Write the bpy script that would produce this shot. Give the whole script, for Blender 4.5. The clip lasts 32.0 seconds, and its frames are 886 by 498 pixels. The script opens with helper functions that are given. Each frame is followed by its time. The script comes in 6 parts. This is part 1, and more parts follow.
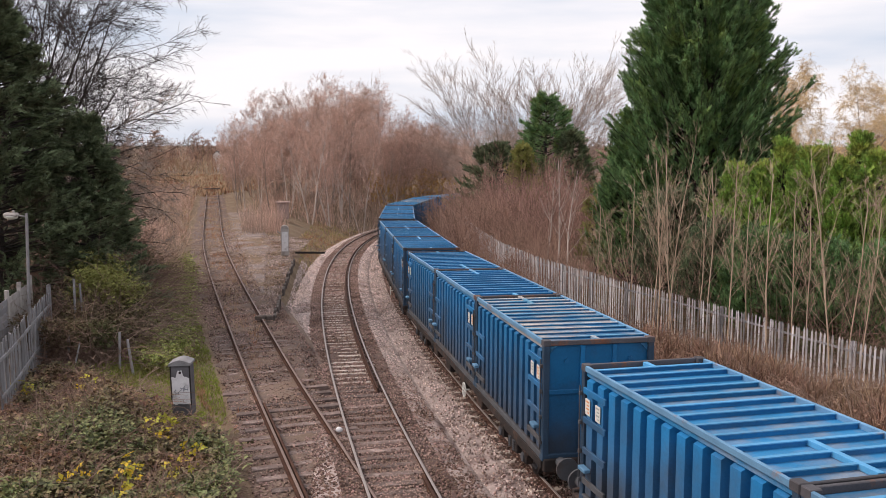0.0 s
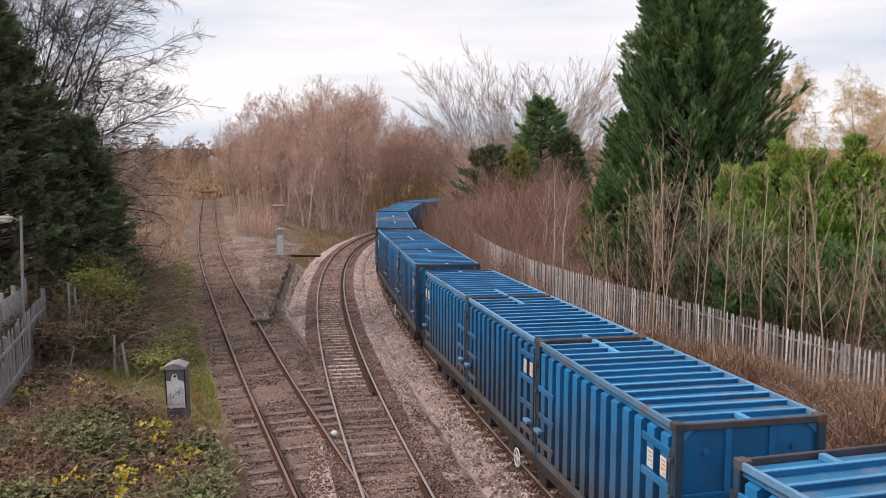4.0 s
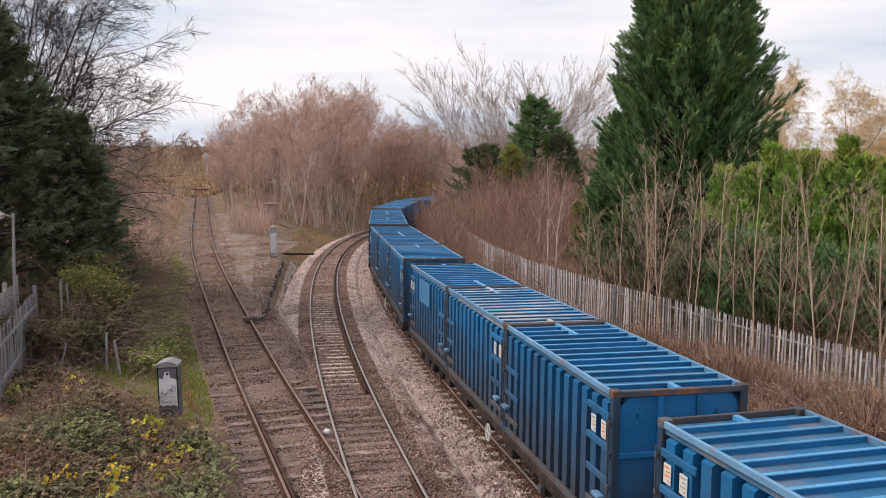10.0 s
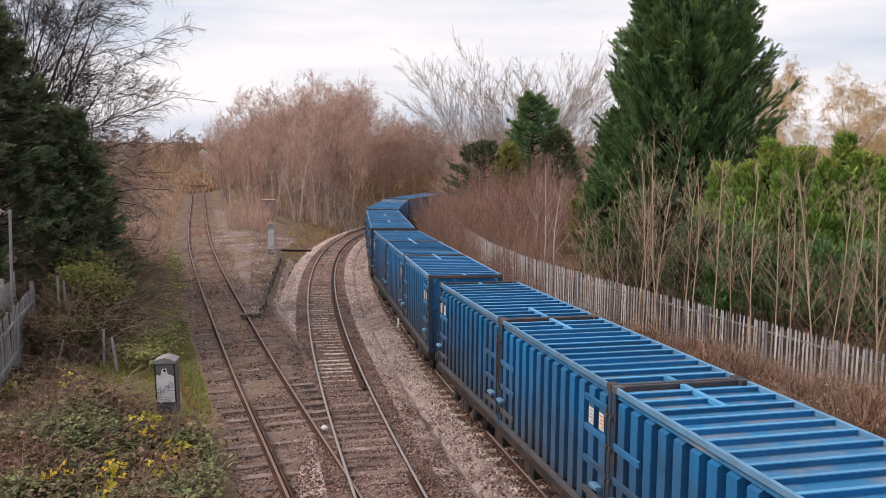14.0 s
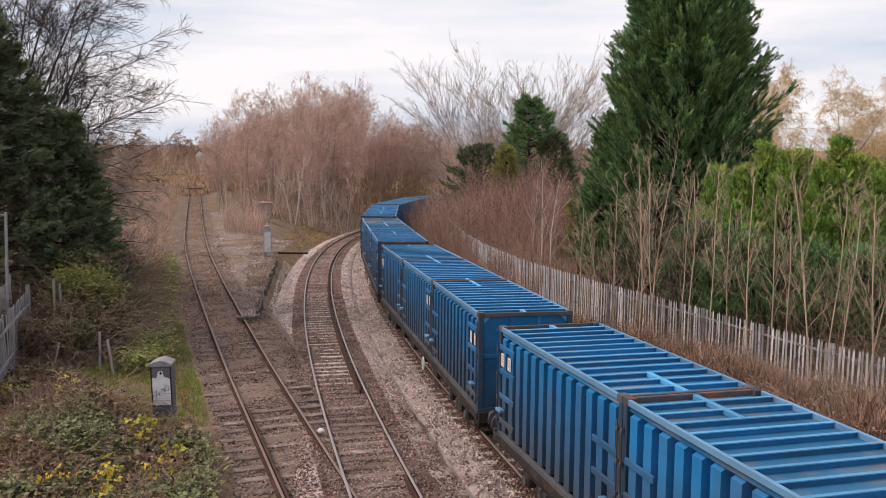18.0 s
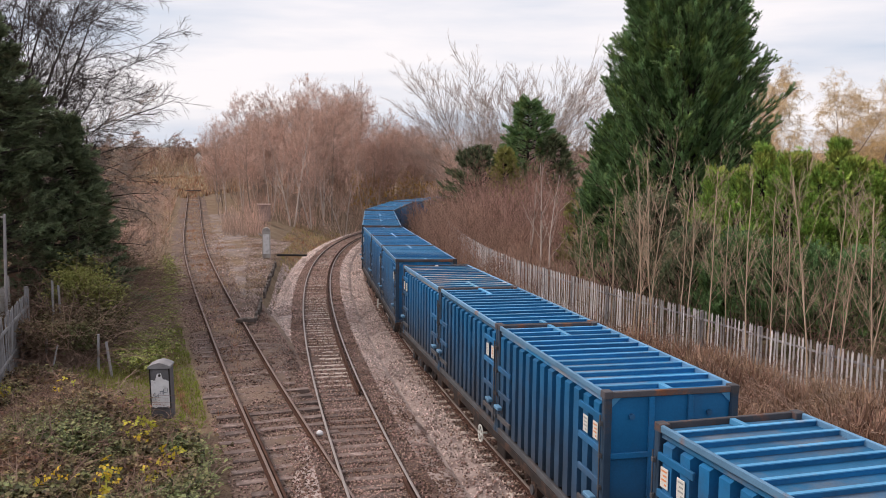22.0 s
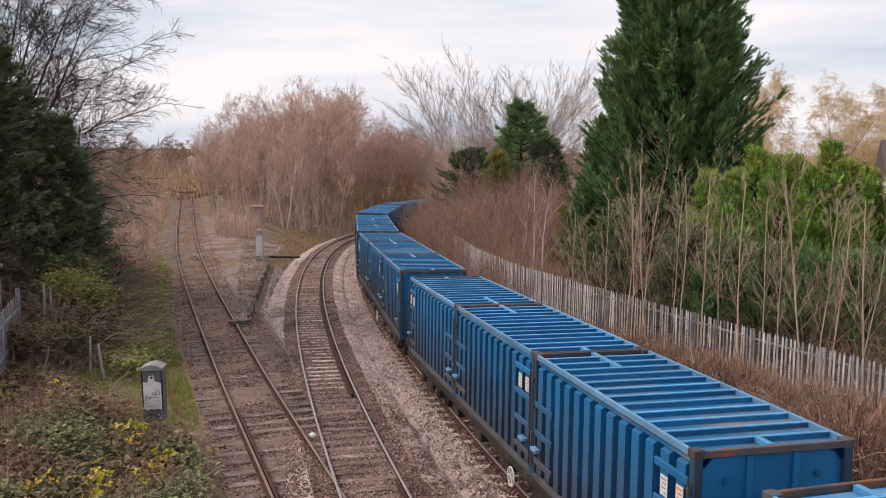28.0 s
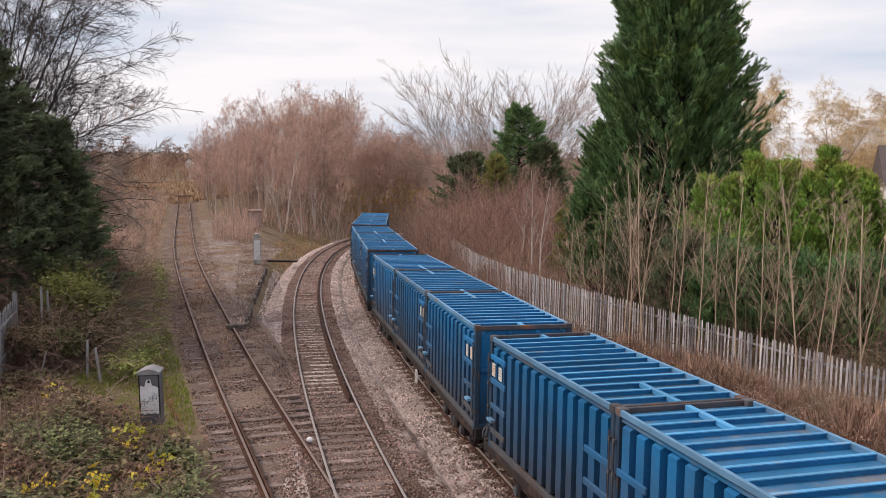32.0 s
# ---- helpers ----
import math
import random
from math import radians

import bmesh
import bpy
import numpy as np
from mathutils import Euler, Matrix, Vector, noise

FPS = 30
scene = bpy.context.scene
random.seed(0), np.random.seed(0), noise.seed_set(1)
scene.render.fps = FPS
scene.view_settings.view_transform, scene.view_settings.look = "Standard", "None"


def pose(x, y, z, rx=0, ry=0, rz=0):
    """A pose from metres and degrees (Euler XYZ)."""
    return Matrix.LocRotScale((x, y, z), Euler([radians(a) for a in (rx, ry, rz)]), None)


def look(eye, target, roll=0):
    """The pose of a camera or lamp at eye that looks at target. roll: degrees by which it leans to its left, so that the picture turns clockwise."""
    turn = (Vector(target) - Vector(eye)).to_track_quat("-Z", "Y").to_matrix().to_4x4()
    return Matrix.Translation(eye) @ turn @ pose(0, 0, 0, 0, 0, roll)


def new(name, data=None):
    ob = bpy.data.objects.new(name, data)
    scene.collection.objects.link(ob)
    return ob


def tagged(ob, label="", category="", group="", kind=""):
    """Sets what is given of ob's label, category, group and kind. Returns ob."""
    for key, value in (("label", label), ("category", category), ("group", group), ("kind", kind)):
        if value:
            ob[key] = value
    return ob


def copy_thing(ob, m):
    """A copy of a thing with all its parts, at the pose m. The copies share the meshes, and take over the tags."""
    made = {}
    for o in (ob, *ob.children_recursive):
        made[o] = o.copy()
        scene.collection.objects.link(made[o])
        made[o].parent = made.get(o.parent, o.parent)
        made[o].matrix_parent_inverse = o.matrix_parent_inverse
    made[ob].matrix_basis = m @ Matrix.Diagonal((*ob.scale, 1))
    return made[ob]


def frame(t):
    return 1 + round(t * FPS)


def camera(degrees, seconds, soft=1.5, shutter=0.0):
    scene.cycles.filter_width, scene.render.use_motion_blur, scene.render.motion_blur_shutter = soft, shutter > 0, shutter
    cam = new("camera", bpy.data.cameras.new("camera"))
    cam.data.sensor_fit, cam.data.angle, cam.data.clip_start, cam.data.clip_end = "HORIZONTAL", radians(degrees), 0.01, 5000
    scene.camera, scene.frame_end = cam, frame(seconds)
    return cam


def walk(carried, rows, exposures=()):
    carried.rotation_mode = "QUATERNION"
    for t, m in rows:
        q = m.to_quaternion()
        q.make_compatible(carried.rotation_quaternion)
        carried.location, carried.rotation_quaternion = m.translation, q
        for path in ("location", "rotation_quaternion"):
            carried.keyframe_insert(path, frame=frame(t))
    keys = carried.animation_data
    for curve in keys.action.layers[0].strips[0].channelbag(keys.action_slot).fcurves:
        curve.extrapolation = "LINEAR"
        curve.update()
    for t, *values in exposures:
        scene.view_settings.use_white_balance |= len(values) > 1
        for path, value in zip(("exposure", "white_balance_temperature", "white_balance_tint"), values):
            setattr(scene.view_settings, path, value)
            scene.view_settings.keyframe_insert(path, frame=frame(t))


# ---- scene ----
# camera: hand-held on a bridge over the line, panning slowly
EYE = (0.0, 0.0, 7.14)
CAM_ROWS = [
    (0.0, 82.971, 0.0, 0.0), (0.5, 82.94, -0.082, 0.114), (1.0, 82.913, -0.056, 0.01), (1.5, 82.962, -0.115, 0.05),
    (2.0, 83.028, -0.056, 0.004), (2.5, 83.083, -0.106, 0.033), (3.0, 83.195, -0.282, 0.083), (3.5, 83.21, -0.296, 0.026),
    (5.5, 83.089, -0.343, 0.055), (6.0, 83.087, -0.347, 0.067), (6.5, 83.117, -0.427, 0.159), (7.0, 83.246, -0.539, 0.195),
    (7.5, 83.092, -0.655, 0.238), (8.0, 83.002, -0.693, 0.322), (8.5, 82.886, -0.577, 0.269), (9.0, 82.839, -0.658, 0.318),
    (9.5, 83.085, -0.75, 0.327), (10.0, 83.102, -0.75, 0.323), (10.5, 83.009, -0.734, 0.334), (11.0, 82.946, -0.742, 0.332),
    (11.5, 82.974, -0.732, 0.348), (12.0, 82.976, -0.764, 0.364), (12.5, 82.938, -0.814, 0.383), (13.0, 82.788, -0.873, 0.354),
    (13.5, 82.951, -0.837, 0.343), (14.0, 82.876, -0.915, 0.382), (14.5, 82.893, -0.857, 0.341), (16.5, 82.989, -0.993, 0.471),
    (17.0, 82.964, -1.048, 0.434), (17.5, 83.007, -1.108, 0.388), (18.0, 83.062, -1.144, 0.435), (18.5, 83.082, -1.157, 0.487),
    (19.0, 83.05, -1.141, 0.47), (19.5, 82.978, -1.144, 0.456), (20.0, 83.164, -1.273, 0.521), (20.5, 82.953, -1.264, 0.535),
    (21.0, 82.812, -1.108, 0.478), (21.5, 83.169, -1.225, 0.439), (22.0, 83.198, -1.216, 0.441), (22.5, 83.107, -1.36, 0.534),
    (23.0, 83.164, -1.329, 0.531), (23.5, 83.172, -1.429, 0.562), (24.0, 83.117, -1.432, 0.563), (24.5, 83.17, -1.478, 0.575),
    (25.0, 83.132, -1.421, 0.509), (25.5, 83.165, -1.479, 0.552), (27.5, 83.375, -1.67, 0.626), (28.0, 83.342, -1.678, 0.558),
    (28.5, 83.465, -1.721, 0.619), (29.0, 83.429, -1.696, 0.603), (29.5, 83.393, -1.688, 0.581), (30.0, 83.405, -1.66, 0.618),
    (30.5, 83.334, -1.72, 0.625), (31.0, 83.424, -1.844, 0.71), (31.5, 83.547, -1.885, 0.734), (32.0, 83.639, -1.822, 0.666)]


def cam_pose(tilt, turn, lean):
    """Heading, then tilt, then a lean about the line of sight."""
    return pose(*EYE, 0, 0, turn) @ pose(0, 0, 0, tilt, 0, 0) @ pose(0, 0, 0, 0, 0, lean)


cam = camera(55.19, 32.0, soft=0.2)
walk(cam, [(t, cam_pose(a, b, c)) for t, a, b, c in CAM_ROWS], exposures=((0.0, 0.33, 6650, 18), (32.0, 0.26, 6650, 18)))

# ---------------------------------------------------------------- light
SUN_EL, SUN_AZ = 47.0, 278.0      # sun behind thin cloud, to the left of the line
world = bpy.data.worlds.new("overcast_sky")
world.use_nodes = True
scene.world = world


def build_world():
    nt = world.node_tree
    nt.nodes.clear()
    N, L = nt.nodes.new, nt.links.new
    out, bg = N("ShaderNodeOutputWorld"), N("ShaderNodeBackground")
    sky = N("ShaderNodeTexSky")
    sky.sky_type = "NISHITA"
    sky.sun_disc = False
    sky.sun_elevation, sky.sun_rotation = radians(SUN_EL), radians(SUN_AZ)
    sky.air_density, sky.dust_density = 1.0, 2.0
    tc, mp = N("ShaderNodeTexCoord"), N("ShaderNodeMapping")
    mp.inputs["Scale"].default_value = (1.3, 1.3, 9.0)
    L(tc.outputs["Generated"], mp.inputs["Vector"])
    n1 = N("ShaderNodeTexNoise")
    n1.inputs["Scale"].default_value, n1.inputs["Detail"].default_value = 1.6, 6
    n1.inputs["Roughness"].default_value = 0.5
    L(mp.outputs["Vector"], n1.inputs["Vector"])
    ramp = N("ShaderNodeValToRGB")
    e = ramp.color_ramp.elements
    e[0].position, e[0].color = 0.34, (5.6, 6.55, 7.5, 1)
    e[1].position, e[1].color = 0.58, (8.75, 8.85, 8.85, 1)
    L(n1.outputs["Fac"], ramp.inputs["Fac"])
    mix = N("ShaderNodeMix")
    mix.data_type = "RGBA"
    mix.inputs["Factor"].default_value = 0.93
    L(sky.outputs["Color"], mix.inputs["A"])
    L(ramp.outputs["Color"], mix.inputs["B"])
    bg.inputs["Strength"].default_value = 0.094
    L(mix.outputs["Result"], bg.inputs["Color"])
    L(bg.outputs["Background"], out.inputs["Surface"])


build_world()
sun = new("sun", bpy.data.lights.new("sun", "SUN"))
sun.data.energy, sun.data.angle, sun.data.color = 2.1, radians(22), (1.0, 0.88, 0.76)
_az, _el = radians(SUN_AZ), radians(SUN_EL)
sun.matrix_world = look((math.sin(_az) * math.cos(_el) * 60, math.cos(_az) * math.cos(_el) * 60, math.sin(_el) * 60), (0, 0, 0))

# ---------------------------------------------------------------- materials
MATS = {}


def mat(name, base, rough=0.8, metal=0.0, var=0.25, scale=6.0, fine=60.0, bump=0.15, other=None, other_at=(0.55, 0.7), rnd=0.0,
        hue=0.0, island=False, thin=0.0, bump_dist=0.02, coords="Object", film=None):
    """A surface with a coarse and a fine variation of its colour, patches of another colour, and relief."""
    if name in MATS:
        return MATS[name]
    m = bpy.data.materials.new(name)
    m.use_nodes = True
    nt = m.node_tree
    N, L = nt.nodes.new, nt.links.new
    b = nt.nodes["Principled BSDF"]
    b.inputs["Roughness"].default_value, b.inputs["Metallic"].default_value = rough, metal
    if rough >= 0.5:
        b.inputs["Specular IOR Level"].default_value = 0.2 if rough >= 0.8 else 0.3
    tc = N("ShaderNodeTexCoord")
    vec = tc.outputs[coords]
    if not island:
        # no two pieces show the same patch of the pattern
        mv = N("ShaderNodeVectorMath")
        mv.operation = "MULTIPLY_ADD"
        mv.inputs[1].default_value = (31.0, 47.0, 23.0)
        L(N("ShaderNodeObjectInfo").outputs["Random"], mv.inputs[0])
        L(vec, mv.inputs[2])
        vec = mv.outputs[0]
    n1, n2 = N("ShaderNodeTexNoise"), N("ShaderNodeTexNoise")
    n1.inputs["Scale"].default_value, n1.inputs["Detail"].default_value = scale, 5
    n2.inputs["Scale"].default_value, n2.inputs["Detail"].default_value = fine, 3
    L(vec, n1.inputs["Vector"])
    L(vec, n2.inputs["Vector"])
    hsv = N("ShaderNodeHueSaturation")
    hsv.inputs["Color"].default_value = (*base, 1)
    # brightness = 1 + var * ((n1 - .5) * 2 + (n2 - .5))
    a = N("ShaderNodeMath")
    a.operation = "MULTIPLY_ADD"
    a.inputs[1].default_value, a.inputs[2].default_value = 2.0 * var, 1.0 - 1.5 * var
    L(n1.outputs["Fac"], a.inputs[0])
    c = N("ShaderNodeMath")
    c.operation = "MULTIPLY_ADD"
    c.inputs[1].default_value = 1.0 * var
    L(n2.outputs["Fac"], c.inputs[0])
    L(a.outputs[0], c.inputs[2])
    val = c.outputs[0]
    col_in = None
    if other:
        rp = N("ShaderNodeMapRange")
        rp.inputs["From Min"].default_value, rp.inputs["From Max"].default_value = other_at
        n3 = N("ShaderNodeTexNoise")
        n3.inputs["Scale"].default_value, n3.inputs["Detail"].default_value = scale * 0.7, 8
        n3.inputs["Roughness"].default_value = 0.65
        mo = N("ShaderNodeVectorMath")
        mo.operation = "ADD"
        mo.inputs[1].default_value = (13.1, 7.7, 3.3)
        L(vec, mo.inputs[0])
        L(mo.outputs[0], n3.inputs["Vector"])
        L(n3.outputs["Fac"], rp.inputs["Value"])
        mx = N("ShaderNodeMix")
        mx.data_type = "RGBA"
        mx.inputs["A"].default_value, mx.inputs["B"].default_value = (*base, 1), (*other, 1)
        L(rp.outputs["Result"], mx.inputs["Factor"])
        L(mx.outputs["Result"], hsv.inputs["Color"])
        if film:
            # brake dust thrown up from the track, thickest low down, with a ragged upper edge
            colour, za, zb, most = film
            sp, ml = N("ShaderNodeSeparateXYZ"), N("ShaderNodeMath")
            L(tc.outputs["Object"], sp.inputs[0])
            ml.operation = "MULTIPLY_ADD"
            ml.inputs[1].default_value = -1.5
            L(n3.outputs["Fac"], ml.inputs[0])
            L(sp.outputs["Z"], ml.inputs[2])
            mr = N("ShaderNodeMapRange")
            mr.inputs["From Min"].default_value, mr.inputs["From Max"].default_value = za - 0.75, zb - 0.75
            mr.inputs["To Min"].default_value, mr.inputs["To Max"].default_value = most, 0.0
            L(ml.outputs[0], mr.inputs["Value"])
            m2 = N("ShaderNodeMix")
            m2.data_type = "RGBA"
            m2.inputs["B"].default_value = (*colour, 1)
            L(mx.outputs["Result"], m2.inputs["A"])
            L(mr.outputs["Result"], m2.inputs["Factor"])
            L(m2.outputs["Result"], hsv.inputs["Color"])
    if rnd or hue:
        src = N("ShaderNodeNewGeometry").outputs["Random Per Island"] if island else N("ShaderNodeObjectInfo").outputs["Random"]
        if rnd:
            d = N("ShaderNodeMath")
            d.operation = "MULTIPLY_ADD"
            d.inputs[1].default_value, d.inputs[2].default_value = 2 * rnd, 1 - rnd
            L(src, d.inputs[0])
            e = N("ShaderNodeMath")
            e.operation = "MULTIPLY"
            L(val, e.inputs[0])
            L(d.outputs[0], e.inputs[1])
            val = e.outputs[0]
        if hue:
            g = N("ShaderNodeMath")
            g.operation = "MULTIPLY_ADD"
            g.inputs[1].default_value, g.inputs[2].default_value = 2 * hue, 0.5 - hue
            fr = N("ShaderNodeMath")
            fr.operation = "FRACT"
            k = N("ShaderNodeMath")
            k.operation = "MULTIPLY"
            k.inputs[1].default_value = 7.31
            L(src, k.inputs[0])
            L(k.outputs[0], fr.inputs[0])
            L(fr.outputs[0], g.inputs[0])
            L(g.outputs[0], hsv.inputs["Hue"])
    L(val, hsv.inputs["Value"])
    L(hsv.outputs["Color"], b.inputs["Base Color"])
    if bump:
        bp = N("ShaderNodeBump")
        bp.inputs["Strength"].default_value, bp.inputs["Distance"].default_value = bump, bump_dist
        L(n2.outputs["Fac"], bp.inputs["Height"])
        L(bp.outputs["Normal"], b.inputs["Normal"])
    if thin:
        tr = N("ShaderNodeBsdfTranslucent")
        ms = N("ShaderNodeMixShader")
        ms.inputs["Fac"].default_value = thin
        L(hsv.outputs["Color"], tr.inputs["Color"])
        L(b.outputs["BSDF"], ms.inputs[1])
        L(tr.outputs["BSDF"], ms.inputs[2])
        L(ms.outputs["Shader"], nt.nodes["Material Output"].inputs["Surface"])
    MATS[name] = m
    return m


M_BLUE = mat("blue_paint", (0.007, 0.15, 0.355), 0.52, 0, 0.35, 1.3, 25, 0.05, (0.03, 0.12, 0.25), (0.5, 0.72), rnd=0.22, film=((0.05, 0.052, 0.058), 0.2, 2.35, 0.9))
M_BLUE_END = mat("blue_end_paint", (0.007, 0.15, 0.355), 0.52, 0, 0.35, 1.3, 25, 0.05, (0.03, 0.12, 0.25), (0.5, 0.72), rnd=0.22, film=((0.042, 0.042, 0.045), 0.1, 1.7, 0.8))
M_BLUE_TOP = mat("blue_paint_weathered", (0.018, 0.165, 0.35), 0.65, 0, 0.4, 1.1, 30, 0.05, (0.2, 0.225, 0.26), (0.46, 0.68), rnd=0.4)
M_BAR = mat("blue_bar_paint", (0.07, 0.29, 0.52), 0.5, 0, 0.25, 2.0, 30, 0.05, (0.2, 0.21, 0.23), (0.58, 0.74), rnd=0.2)
M_TOP_WORN = mat("scuffed_roof_paint", (0.03, 0.15, 0.31), 0.75, 0, 0.4, 0.8, 30, 0.15, (0.36, 0.35, 0.355), (0.42, 0.56), rnd=0.2)
M_BAR_WORN = mat("scuffed_bar_paint", (0.1, 0.3, 0.46), 0.65, 0, 0.3, 1.2, 30, 0.1, (0.46, 0.42, 0.4), (0.46, 0.58), rnd=0.3)
M_FADED = mat("faded_blue_plate", (0.05, 0.2, 0.37), 0.6, 0, 0.2, 2.0, 30, 0.05)
M_RUST_RAIL = mat("rusted_top_rail", (0.075, 0.072, 0.08), 0.75, 0.1, 0.45, 2.5, 40, 0.1, (0.2, 0.08, 0.04), (0.55, 0.68), rnd=0.3)
M_TOPRAIL = mat("worn_blue_top_rail", (0.11, 0.25, 0.4), 0.6, 0.1, 0.4, 1.6, 40, 0.1, (0.22, 0.15, 0.12), (0.6, 0.7), rnd=0.2)
M_POST = mat("grimy_corner_steel", (0.03, 0.062, 0.105), 0.65, 0.1, 0.4, 2.5, 40, 0.1, (0.085, 0.068, 0.065), (0.54, 0.68))
M_GRIME = mat("grimy_underframe", (0.032, 0.027, 0.026), 0.85, 0.1, 0.4, 3, 40, 0.2, (0.085, 0.052, 0.04), (0.5, 0.65))
M_SILL = mat("dusty_steel_sill", (0.085, 0.09, 0.1), 0.8, 0.1, 0.4, 2, 40, 0.15, (0.09, 0.072, 0.068), (0.5, 0.65))
M_WHITE = mat("white_label", (0.6, 0.61, 0.58), 0.5, 0, 0.15, 8, 60, 0.03)
M_ORANGE = mat("orange_print", (0.65, 0.25, 0.1), 0.5, 0, 0.2, 8, 60, 0.03)
M_GREYPRINT = mat("grey_print", (0.3, 0.33, 0.33), 0.5, 0, 0.2, 8, 60, 0.03)
M_RAIL = mat("rusty_rail", (0.06, 0.03, 0.022), 0.9, 0.0, 0.35, 3, 60, 0.2, (0.09, 0.045, 0.03), (0.5, 0.6))
M_RAILTOP = mat("polished_rail_head", (0.33, 0.285, 0.265), 0.5, 0.35, 0.2, 2, 60, 0.03)
M_RAILDULL = mat("dull_rail_head", (0.23, 0.165, 0.14), 0.6, 0.3, 0.3, 2, 60, 0.05)
M_CONC_SL = mat("concrete_sleeper", (0.52, 0.45, 0.4), 0.9, 0, 0.3, 5, 60, 0.25, (0.2, 0.15, 0.13), (0.52, 0.68), rnd=0.15)
M_WOOD_SL = mat("old_timber_sleeper", (0.15, 0.112, 0.1), 0.9, 0, 0.45, 5, 50, 0.4, (0.27, 0.21, 0.19), (0.5, 0.64), rnd=0.45)
M_BALLAST = mat("ballast_stone_bed", (0.15, 0.105, 0.09), 0.95, 0, 0.5, 1.3, 22, 0.9, (0.11, 0.072, 0.064), (0.47, 0.62), bump_dist=0.06)
M_BALLAST_PALE = mat("pale_ballast_bed", (0.4, 0.325, 0.3), 0.95, 0, 0.5, 1.3, 22, 0.9, (0.17, 0.12, 0.11), (0.5, 0.64), bump_dist=0.06)
M_STONE_PALE = mat("pale_ballast_stones", (0.56, 0.455, 0.42), 0.95, 0, 0.3, 0.8, 30, 0.3, (0.4, 0.295, 0.26), (0.5, 0.64), rnd=0.6, hue=0.02, island=True)
M_STONE = mat("ballast_stones", (0.28, 0.19, 0.162), 0.95, 0, 0.35, 0.7, 30, 0.3, (0.18, 0.115, 0.092), (0.46, 0.6), rnd=0.7, hue=0.02, island=True)
M_STONE_MID = mat("old_gravel_stones", (0.42, 0.33, 0.3), 0.95, 0, 0.3, 0.8, 30, 0.3, (0.24, 0.165, 0.125), (0.46, 0.6), rnd=0.6, hue=0.02, island=True)
M_SOIL = mat("leaf_litter_soil", (0.185, 0.13, 0.088), 0.98, 0, 0.5, 0.9, 18, 0.8, (0.225, 0.17, 0.115), (0.45, 0.6), bump_dist=0.08)
M_GRAVEL_GREY = mat("grey_gravel", (0.24, 0.195, 0.18), 0.97, 0, 0.5, 0.7, 26, 0.9, (0.2, 0.14, 0.095), (0.46, 0.6), bump_dist=0.05)
M_GRAVEL_OLD = mat("old_siding_gravel", (0.165, 0.122, 0.105), 0.97, 0, 0.45, 0.8, 24, 0.9, (0.21, 0.15, 0.115), (0.46, 0.6), bump_dist=0.05)


def part(name, bm, material, parent, label=""):
    """Links a bmesh as one mesh under a thing or under a part."""
    me = bpy.data.meshes.new(name)
    bm.to_mesh(me)
    bm.free()
    me.materials.append(material)
    ob = new(name, me)
    ob.parent = parent
    return tagged(ob, label)


def raw(name, verts, faces, material, parent=None, label="", smooth=False):
    me = bpy.data.meshes.new(name)
    me.from_pydata(verts if isinstance(verts, list) else verts.tolist(), [], faces if isinstance(faces, list) else faces.tolist())
    me.materials.append(material)
    if smooth:
        me.shade_smooth()
    ob = new(name, me)
    if parent:
        ob.parent = parent
    return tagged(ob, label)


def box(bm, x0, x1, y0, y1, z0, z1, bev=0.0):
    r = bmesh.ops.create_cube(bm, size=1)
    vs = r["verts"]
    for v in vs:
        v.co = Vector(((x0 + x1) / 2 + v.co.x * (x1 - x0), (y0 + y1) / 2 + v.co.y * (y1 - y0), (z0 + z1) / 2 + v.co.z * (z1 - z0)))
    if bev:
        es = list({e for v in vs for e in v.link_edges})
        bmesh.ops.bevel(bm, geom=es, offset=bev, segments=1, affect="EDGES")
    return bm


def bx(*a, bev=0.0):
    return box(bmesh.new(), *a, bev=bev)


def cyl(bm, p, q, r, n=12, r2=None):
    p, q = Vector(p), Vector(q)
    d = q - p
    m = Matrix.Translation((p + q) / 2) @ d.to_track_quat("Z", "Y").to_matrix().to_4x4()
    bmesh.ops.create_cone(bm, cap_ends=True, segments=n, radius1=r, radius2=r if r2 is None else r2, depth=d.length, matrix=m)
    return bm


def empty(name, m=None):
    ob = new(name)
    if m is not None:
        ob.matrix_world = m
    return ob


# ---------------------------------------------------------------- the plan of the lines
LINE = dict(x0=7.8528, th0=-0.2737, k=(0.2602, 0.1609, -0.3062, 0.2525))
STEP = 0.5
GAP_TRACKS = -4.09      # from the loaded line to the empty one


def make_line():
    """Centre of the loaded line: a curve that tightens to the right with distance; s runs away from the bridge."""
    k0, k1, k2, k3 = LINE["k"]
    pts, ths = [Vector((LINE["x0"], 0.0))], [LINE["th0"]]
    for i in range(420):
        u = min((i + 0.5) * STEP / 50, 2.0)
        k = (k0 + k1 * u + k2 * u * u + k3 * u ** 3) / 100
        if (i + 0.5) * STEP > 150:
            k = 0
        th = ths[-1]
        mid = th + k * STEP / 2
        pts.append(pts[-1] + STEP * Vector((math.sin(mid), math.cos(mid))))
        ths.append(th + k * STEP)
    return pts, ths


LP, LT = make_line()


def rail_z(x, y):
    """Height of the running lines, which fall away from the bridge."""
    d = max(-14.0, min(y, 120.0))
    return -0.08 - 0.0087 * max(-12.0, min(x, 14.0)) - 0.0239 * d


